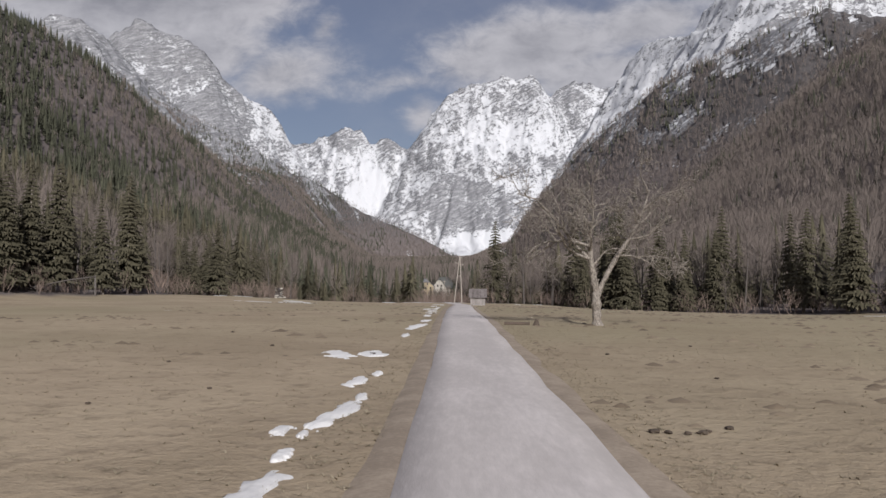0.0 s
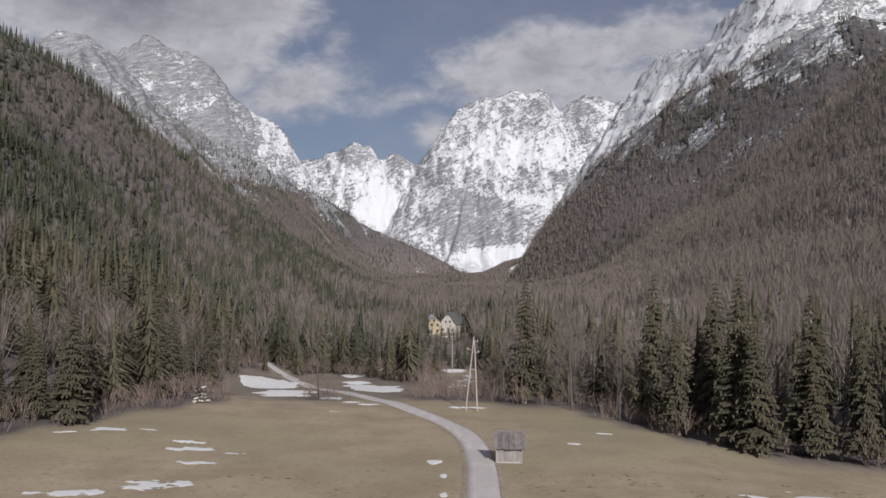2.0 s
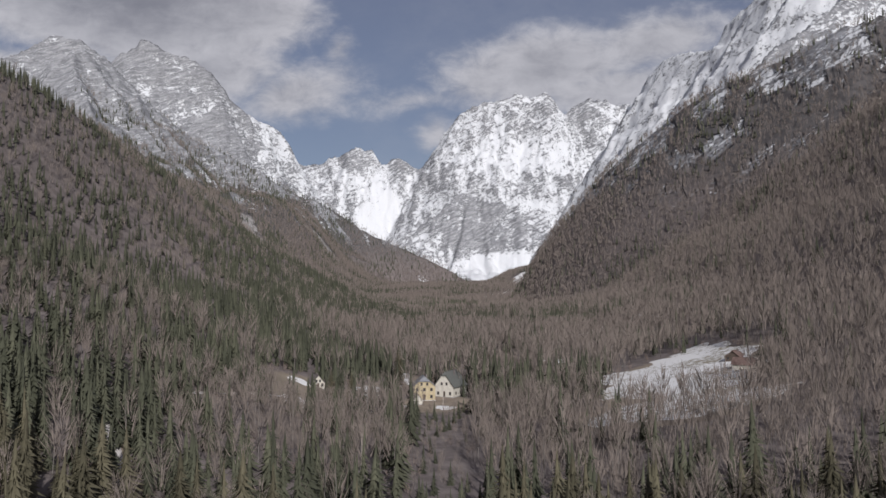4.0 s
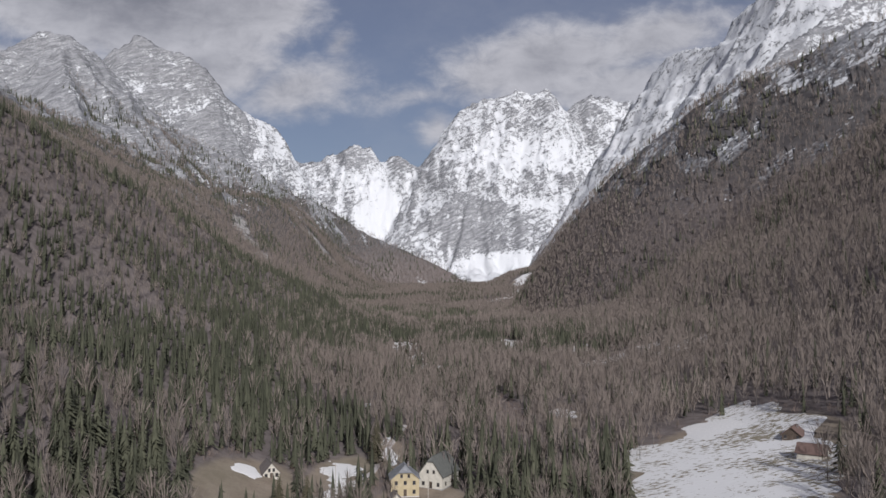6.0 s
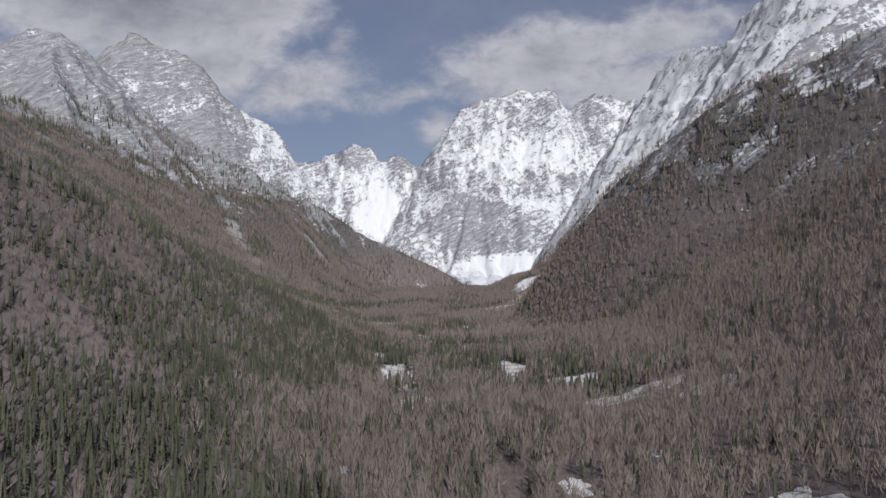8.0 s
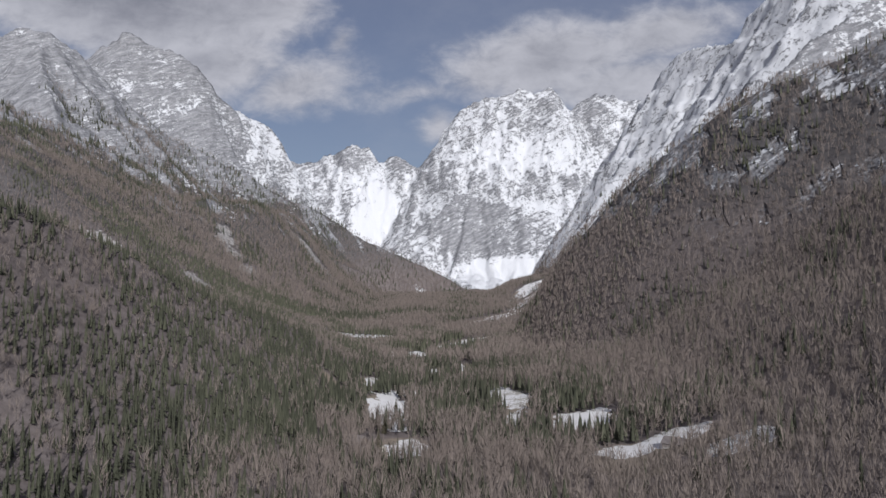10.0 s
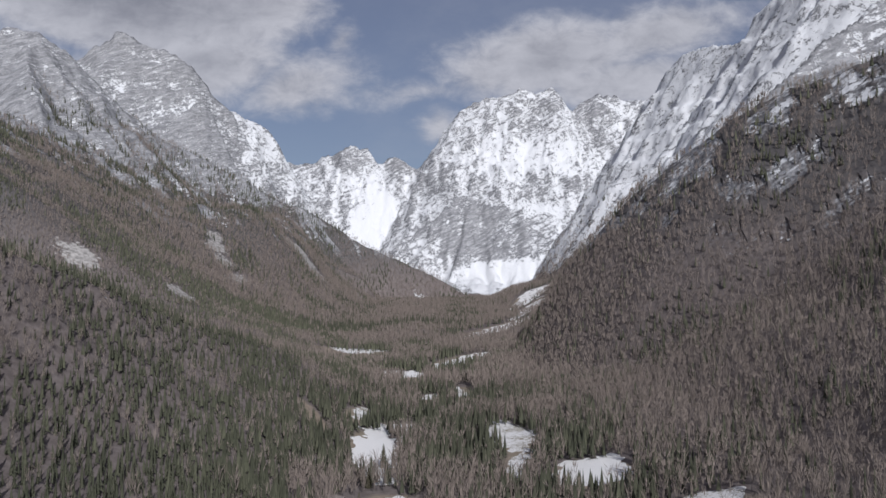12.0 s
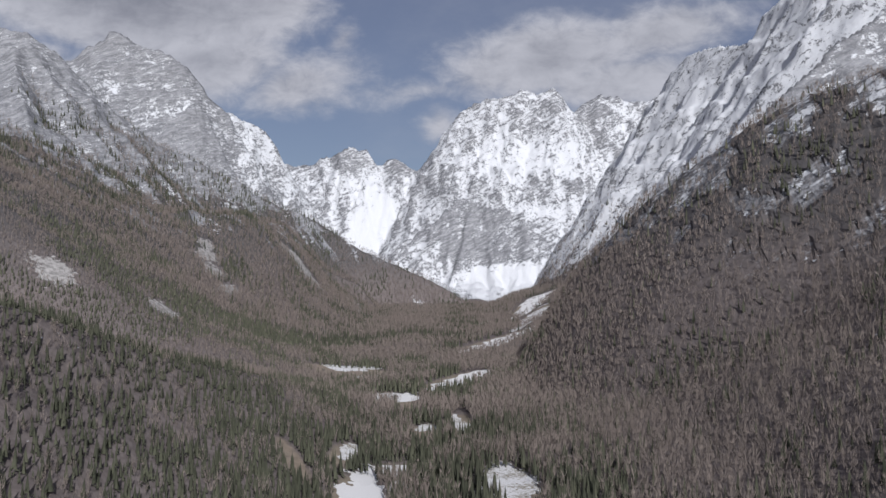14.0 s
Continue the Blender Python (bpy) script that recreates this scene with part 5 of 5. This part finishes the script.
def dry_grass():
    """Tufts of dead grass on the near meadow and along the lane."""
    rng = np.random.RandomState(55)
    x, y = rng.uniform(-14, 16, 16000), 7 + 45 * rng.rand(16000) ** 1.5
    ex = np.interp(y, _RY[::3], _RX[::3]) + rng.choice((-1, 1), len(y)) * rng.uniform(1.25, 2.4, len(y))
    x = np.where(rng.rand(len(x)) < 0.25, ex, x)
    ok = (road_distance(x, y) > 1.3) & (np.hypot(x + 1.1, y - 6) > 3)
    x, y = x[ok], y[ok]
    r = np.random.RandomState(3)
    tufts = []
    for _ in range(6):
        v, f = [], []
        for j in range(4):
            a, l = r.uniform(0, 6.28), r.uniform(0.5, 1.4)
            o = len(v)
            v += [(0.1 * math.cos(a + 1.6), 0.1 * math.sin(a + 1.6), 0), (-0.1 * math.cos(a + 1.6), -0.1 * math.sin(a + 1.6), 0), (l * math.cos(a), l * math.sin(a), r.uniform(0.3, 1.0))]
            f.append((o, o + 1, o + 2))
        tufts.append((np.array(v, np.float32), np.array(f, np.int32)))
    plant("dry_grass", "matted straw-coloured dead grass", "grass", GRASS, tufts, x, y, height(x, y), rng.uniform(0.015, 0.05, len(x)), rng.uniform(1.2, 2.6, len(x)), rng, 0.1)


GRASS = leafy("dead_grass", (0.25, 0.21, 0.14), (0.42, 0.355, 0.255))
TUSSOCK = leafy("brown_tussock", (0.17, 0.130, 0.090), (0.33, 0.265, 0.185))
dry_grass()


def tussocks():
    """Low brown clumps of old grass and mole-turned earth on the rough side of the meadow."""
    rng = np.random.RandomState(57)
    x, y = rng.uniform(-24, 34, 5200), 12 + 105 * rng.rand(5200)
    keep = (road_distance(x, y) > 2.0) & (cleared(x, y) > 0.9) & (fbm(x, 1.6 * y, 7, 3, seed=61) > np.where(x > 2, 0.08, 0.32))
    x, y = x[keep], y[keep]
    r = np.random.RandomState(4)
    clumps = []
    for _ in range(5):
        v, f = [(0, 0, r.uniform(0.7, 1.0))], []
        for j in range(7):
            a, l = 6.283 * j / 7 + r.uniform(-0.3, 0.3), r.uniform(1.6, 3.4)
            v.append((l * math.cos(a), l * math.sin(a), -0.15))
        f = [(0, 1 + j, 1 + (j + 1) % 7) for j in range(7)]
        clumps.append((np.array(v, np.float32), np.array(f, np.int32)))
    plant("tussocks", "low brown tussocks of old grass in the meadow", "grass", TUSSOCK, clumps, x, y, height(x, y), rng.uniform(0.03, 0.10, len(x)), rng.uniform(0.8, 1.5, len(x)), rng, 0.05)


tussocks()

# ---- things in the meadow ----
SOIL = plain("dark_soil", (0.05, 0.038, 0.03), (0.11, 0.085, 0.065), 0.95, 4.0, 0.4)


def hay_hut():
    g = ground_at(4.05, 121.8)
    t = thing("hay_hut", "small weathered grey board hut with an old roof", "hut", pose(4.05, 121.9, g - 0.02, 0, 0, -3))
    w, d, h, ridge = 1.0, 1.05, 1.42, 2.42
    part("front_wall", box(-w, w, -d, -d + 0.08, 0.12, h), BOARDS, t, "pale grey board front wall")
    part("back_wall", box(-w, w, d - 0.08, d, 0.12, h), BOARDS, t)
    for s in (-1, 1):
        bm = bmesh.new()
        a = [bm.verts.new((s * w, y, z)) for y, z in ((-d + 0.082, 0.12), (d - 0.082, 0.12), (d - 0.082, h), (0, ridge - 0.12), (-d + 0.082, h))]
        b = [bm.verts.new((s * (w - 0.07), v.co.y, v.co.z)) for v in a]
        bm.faces.new(a), bm.faces.new(b[::-1])
        for i in range(5):
            j = (i + 1) % 5
            bm.faces.new((a[j], a[i], b[i], b[j]))
        bmesh.ops.recalc_face_normals(bm, faces=bm.faces)
        part("gable_wall", bm, BOARDS, t, "dark grey board gable")
    for x in (-w - 0.03, w + 0.03):
        for y in (-d - 0.02, d + 0.02):
            part("corner_post", box(x - 0.06, x + 0.06, y - 0.06, y + 0.06, -0.1, h + 0.02, bevel=0.01), BOARDS, t)
    part("stone_foot", box(-w - 0.05, w + 0.05, -d - 0.05, d + 0.05, -0.25, 0.118, bevel=0.03), STONE, t)
    part("door", box(0.25, 0.85, -d - 0.035, -d - 0.003, 0.2, 1.3, bevel=0.008), BOARDS, t)
    slope = math.atan2(ridge - h, d)
    for s in (-1, 1):
        length = math.hypot(ridge - h, d) + 0.36
        roof = new("roof", None)
        roof.parent = t
        roof.matrix_basis = pose(0, 0, ridge, math.degrees(-s * slope) if s > 0 else math.degrees(slope), 0, 0) @ Matrix.Translation((0, 0, 0))
        rng = random.Random(4 + s)
        n = 13
        for i in range(n):
            x0 = -1.34 + 2.68 * i / n
            y1 = -length - rng.uniform(-0.06, 0.05) if s < 0 else length + rng.uniform(-0.06, 0.05)
            lift = rng.uniform(0, 0.018)
            bm = bmesh.new()
            block(bm, x0 + 0.006, x0 + 2.68 / n - 0.004, min(0.0, y1), max(0.0, y1), 0.0 + lift, 0.035 + lift)
            part("roof_board", bm, SHINGLE, roof)
    part("ridge_board", prism([(-0.14, -0.07), (0, 0.06), (0.14, -0.07), (0, 0.0)], -1.36, 1.36), SHINGLE, t).matrix_basis = pose(0, 0, ridge + 0.03, 0, 0, 90)


hay_hut()


def bar(name, a, b, r, mat, parent, label="", sides=8, taper=0.8):
    s = Soup()
    s.add(*tube([a, b], [r, r * taper], sides))
    return part_mesh(name, soup_mesh(name, s, mat), parent, label)


def a_frame_pole():
    t = thing("power_pole", "two-legged wooden power pole with cross arms beside the lane", "power pole", pose(1.7, 153.4, ground_at(1.7, 153.4)))
    bar("leg", (-0.75, 0, -0.3), (0.28, -0.1, 9.1), 0.095, POLE_WOOD, t)
    bar("leg", (0.72, 0, -0.3), (0.36, -0.1, 8.7), 0.095, POLE_WOOD, t)
    bar("brace", (-0.22, -0.12, 5.1), (0.56, -0.12, 5.1), 0.06, POLE_WOOD, t)
    for z, x0, x1 in ((7.55, -0.55, 0.3), (7.2, 0.2, 0.95), (8.5, 0.2, 0.8)):
        arm = bar("cross_arm", (x0, -0.16, z), (x1, -0.16, z), 0.05, POLE_WOOD, t)
        for x in ({-0.55: (-0.48,), 0.2: (0.72 if z > 8 else 0.86,)}[x0]):
            bar("insulator", (x, -0.16, z + 0.03), (x, -0.16, z + 0.24), 0.055, WHITE, arm, "white porcelain insulator", taper=0.6)


def single_pole(x, y, tall):
    t = thing("utility_pole", "slim pale wooden utility pole", "utility pole", pose(x, y, ground_at(x, y)), "utility poles")
    bar("mast", (0, 0, -0.3), (0.05, 0, tall), 0.11, POLE_WOOD, t)
    bar("cross_arm", (-0.5, -0.1, tall - 0.5), (0.6, -0.1, tall - 0.5), 0.05, POLE_WOOD, t)


a_frame_pole()
for x, y, tall in ((-0.8, 240, 8.5), (-44.5, 463, 9.0), (-33, 428, 9.0), (-3.2, 412, 9.0), (-20, 300, 9.0)):
    single_pole(x, y, tall)


def fallen_tree():
    rng = np.random.RandomState(8)
    t = thing("fallen_tree", "fallen pale dead trunk with hanging broken branches at the wood's edge", "fallen tree", pose(-48, 101.5, ground_at(-48, 101.5)))
    a, b = np.array((-5.4, -2.6, 0.25)), np.array((2.4, 3.6, 2.3))
    s = Soup()
    s.add(*tube([a, a * 0.66 + b * 0.34 + np.array((0, 0, 0.16)), a * 0.33 + b * 0.67 + np.array((0, 0, 0.22)), b], [0.03, 0.06, 0.085, 0.10], 7))
    part_mesh("trunk", soup_mesh("trunk", s, TRUNKS), t)
    s = Soup()
    for q in np.linspace(0.18, 0.97, 24):
        p = a + (b - a) * q + np.array((0, 0, 0.18 * math.sin(3.1 * q)))
        lean = rng.uniform(0.1, 0.7)
        drop = rng.uniform(0.55, 1.05)
        s.add(*tube([p, p + np.array((0.5 * lean + 0.1, rng.uniform(-0.4, 0.3), -0.35 * drop * p[2])), p + np.array((lean + 0.2, rng.uniform(-0.6, 0.4), -drop * p[2] - 0.05))], [0.03, 0.022, 0.008], 4))
    part_mesh("branches", soup_mesh("branches", s, TRUNKS), t)
    bar("prop_stump", (2.4, 3.6, -0.3), (2.35, 3.6, 2.45), 0.12, TRUNKS, t)


fallen_tree()


def wood_pile():
    rng = random.Random(6)
    t = thing("wood_pile", "heap of pale sawn logs and roots at the meadow edge", "wood pile", pose(-32.8, 155.2, ground_at(-32.8, 155.2)))
    for i in range(40):
        layer = i // 8
        x, y = rng.uniform(-0.85, 0.85) * (1 - 0.17 * layer), rng.uniform(-0.6, 0.6) * (1 - 0.12 * layer)
        a, tilt = rng.uniform(0, math.pi), rng.uniform(-0.5, 0.5)
        l = rng.uniform(0.35, 0.75)
        z = 0.15 + 0.40 * layer
        d = Vector((math.cos(a) * math.cos(tilt), math.sin(a) * math.cos(tilt), math.sin(tilt))) * l
        bar("log", (x - d.x, y - d.y, max(0.05, z - d.z)), (x + d.x, y + d.y, max(0.05, z + d.z)), rng.uniform(0.08, 0.16), rng.choice((STONE, TRUNKS, WHITE)), t, sides=7, taper=0.9)


wood_pile()


def lying_log(x0, y0, x1, y1, r):
    g = ground_at(x0, y0)
    t = thing("lying_log", "short weathered log lying in the grass", "log", pose(x0, y0, g))
    bar("log_stem", (0, 0, r * 0.6), (x1 - x0, y1 - y0, ground_at(x1, y1) - g + r * 0.6), r, DARK_WOOD, t)


lying_log(1.65, 41.4, 2.8, 41.3, 0.09)


def stump(x, y):
    t = thing("tree_stump", "small pointed old stump in the grass", "stump", pose(x, y, ground_at(x, y)))
    bar("stump_body", (0, 0, -0.1), (0.03, 0, 0.26), 0.2, SOIL, t, taper=0.35)


stump(3.05, 41.0)


def earth_clod(x, y, r, seed):
    rng = np.random.RandomState(seed)
    bm = bmesh.new()
    bmesh.ops.create_icosphere(bm, subdivisions=2, radius=r)
    for v in bm.verts:
        v.co *= 1 + rng.uniform(-0.3, 0.3)
        v.co.z *= 0.45
    me = bpy.data.meshes.new("earth_clod")
    bm.to_mesh(me)
    bm.free()
    me.materials.append(SOIL)
    ob = new("earth_clod", me)
    ob.location = (x, y, ground_at(x, y) + 0.02)
    tagged(ob, "dark clod of bare earth in the dry grass", "soil", "earth clods")


for i, (x, y, r) in enumerate(((1.55, 15.9, 0.07), (1.72, 15.85, 0.05), (1.95, 15.8, 0.05), (2.15, 15.85, 0.07), (2.25, 15.95, 0.05), (2.62, 16.2, 0.06), (0.72, 15.1, 0.03), (3.3, 27, 0.06), (-7.5, 24, 0.05), (-6.2, 29, 0.06), (-9, 35, 0.07), (-3.0, 26.5, 0.1), (-2.95, 26.3, 0.08), (-6.4, 17.5, 0.04), (-5.2, 19.5, 0.04), (4.5, 22, 0.05), (6.5, 30, 0.06))):
    earth_clod(x, y, r, i)


# ---- houses ----
def window(parent, x, y, z, w, h, turn):
    """A window on a wall face: frame, pane and sill. turn: 0 faces -y, 90 faces +x, -90 faces -x."""
    m = pose(x, y, z, 0, 0, turn)
    bm = bmesh.new()
    for a in ((-w / 2, -w / 2 + 0.08, 0, h), (w / 2 - 0.08, w / 2, 0, h), (-w / 2 + 0.08, w / 2 - 0.08, 0, 0.08), (-w / 2 + 0.08, w / 2 - 0.08, h - 0.08, h), (-0.03, 0.03, 0.08, h - 0.08)):
        block(bm, a[0], a[1], -0.06, 0.02, a[2], a[3])
    win = part("window", bm, DARK_WOOD, parent)
    win.matrix_basis = m
    part("pane", box(-w / 2 + 0.05, w / 2 - 0.05, -0.025, -0.005, 0.05, h - 0.05), GLASS, win)
    part("sill", box(-w / 2 - 0.08, w / 2 + 0.08, -0.14, -0.063, -0.07, -0.003), STONE, win)


def house(name, label, x, y, turn, w, d, eave, ridge, wall, roof, hip=0.0, over=0.5, storeys=2, chimney=True, dark_gable=False):
    """Ridge along y; the gable faces -y. hip: how far the ridge is cut back at the gables."""
    g = min(ground_at(x + a, y + b) for a in (-4, 4) for b in (-4, 4))
    t = thing(name, label, "house" if "house" in name else "barn", pose(x, y, g, 0, 0, turn))
    hw, hd = w / 2, d / 2
    cut = ridge - (ridge - eave) * hip
    part("wall", prism([(-hw, -0.6), (hw, -0.6), (hw, eave), (hw * hip, cut), (-hw * hip, cut), (-hw, eave)] if hip else [(-hw, -0.6), (hw, -0.6), (hw, eave), (0, ridge), (-hw, eave)], -hd, hd), wall, t)
    part("plinth", box(-hw - 0.06, hw + 0.06, -hd - 0.06, hd + 0.06, -0.7, 0.35, bevel=0.03), STONE, t)
    rise = (ridge - eave) / hw
    th = 0.22
    back = hip * (ridge - eave) * 0.9
    for s in (-1, 1):
        bm = bmesh.new()
        xe, ze = s * (hw + over), eave - over * rise
        cx, cz = s * hw * hip, cut
        top = [(0, -hd + back - over * 0.3, ridge), (0, hd - back + over * 0.3, ridge)]
        if hip:
            low = [(cx, hd + over, cz), (xe, hd + over, ze), (xe, -hd - over, ze), (cx, -hd - over, cz)]
        else:
            top = [(0, -hd - over, ridge), (0, hd + over, ridge)]
            low = [(xe, hd + over, ze), (xe, -hd - over, ze)]
        a = [bm.verts.new((px, py, pz + 0.02)) for px, py, pz in top + low]
        b = [bm.verts.new((v.co.x, v.co.y, v.co.z + th)) for v in a]
        bm.faces.new(a), bm.faces.new(b[::-1])
        for i in range(len(a)):
            j = (i + 1) % len(a)
            bm.faces.new((a[j], a[i], b[i], b[j]))
        bmesh.ops.recalc_face_normals(bm, faces=bm.faces)
        part("roof", bm, roof, t)
    if hip:
        for s in (-1, 1):
            bm = bmesh.new()
            a = [bm.verts.new(p) for p in ((0, s * (hd - back + over * 0.3), ridge + 0.03), (hw * hip, s * (hd + over), cut + 0.03), (-hw * hip, s * (hd + over), cut + 0.03))]
            b = [bm.verts.new((v.co.x, v.co.y, v.co.z + th)) for v in a]
            bm.faces.new(a), bm.faces.new(b[::-1])
            for i in range(3):
                bm.faces.new((a[(i + 1) % 3], a[i], b[i], b[(i + 1) % 3]))
            bmesh.ops.recalc_face_normals(bm, faces=bm.faces)
            part("roof_hip", bm, roof, t)
    part("ridge_cap", box(-0.14, 0.14, -hd + back - over * 0.2, hd - back + over * 0.2, ridge + th - 0.03, ridge + th + 0.12), roof, t)
    if chimney:
        ch = part("chimney", box(hw * 0.3 - 0.28, hw * 0.3 + 0.28, 0.7, 1.25, eave, ridge + 0.55, bevel=0.02), SHINGLE, t)
        part("chimney_cap", box(hw * 0.3 - 0.36, hw * 0.3 + 0.36, 0.62, 1.33, ridge + 0.55, ridge + 0.65), SHINGLE, ch)
    for k in range(storeys):
        z = 1.1 + 2.7 * k
        if z + 1.2 > eave + 0.2:
            break
        for fx in (-0.32, 0.0, 0.32):
            if k == 0 and fx == 0.0:
                door = part("door", box(-0.5, 0.5, -hd - 0.05, -hd - 0.003, 0.36, 2.45, bevel=0.01), DARK_WOOD, t)
                part("door_handle", box(0.36, 0.42, -hd - 0.1, -hd - 0.053, 1.35, 1.5), STEEL, door)
            else:
                window(t, fx * w, -hd, z, 0.95, 1.2, 0)
        for fy in (-0.3, 0.05, 0.35):
            window(t, hw, fy * d, z, 0.95, 1.2, 90)
            window(t, -hw, fy * d, z, 0.95, 1.2, -90)
    if ridge - eave > 2.5:
        z = eave + 0.35
        for fx in (-0.13, 0.13):
            window(t, fx * w, -hd, z, 0.8, 1.1, 0)
    return t


house("yellow_house", "yellow rendered house with a hipped grey roof among trees", -11.2, 426.5, 8, 8.6, 8.0, 5.6, 9.2, YELLOW, SLATE, hip=0.5)
house("white_house", "white rendered house with a large dark green-grey roof", -0.6, 438, -24, 8.2, 12.5, 4.6, 10.0, WHITE, GREEN_ROOF, hip=0.25)
house("shed_house", "small white shed house with a brown roof", -13.2, 415.2, 14, 3.6, 4.2, 1.9, 3.7, WHITE, SHINGLE, chimney=False, storeys=0, over=0.3)
house("cottage_house", "small white cottage house with a dark roof at a snowy clearing", -54.5, 430, 25, 5.2, 8.0, 2.4, 5.4, WHITE, SHINGLE, chimney=True, storeys=1, over=0.4)
house("red_roofed_house", "low farm house with a rust-red roof beside the snow field", 118.5, 447, -35, 6.0, 7.5, 2.4, 4.8, DARK_WOOD, RED_ROOF, storeys=1)
house("field_barn", "white-walled barn with a rust-red roof beside the snow field", 113, 421, 55, 6.0, 8.0, 2.4, 4.6, WHITE, RED_ROOF, chimney=False, storeys=0)
house("brown_house", "house with a brown roof in a snowy clearing", -52, 806, 60, 8, 11, 3.2, 6.6, DARK_WOOD, SHINGLE, storeys=1)
house("grey_barn", "old grey barn with a dark roof on a snowy slope", 133, 742, 50, 8, 12, 2.6, 5.6, BOARDS, SHINGLE, chimney=False, storeys=0)
house("small_barn", "small grey barn in a snowy clearing", -36, 792, 20, 6, 8, 2.5, 5.0, WHITE, SHINGLE, chimney=False, storeys=0)
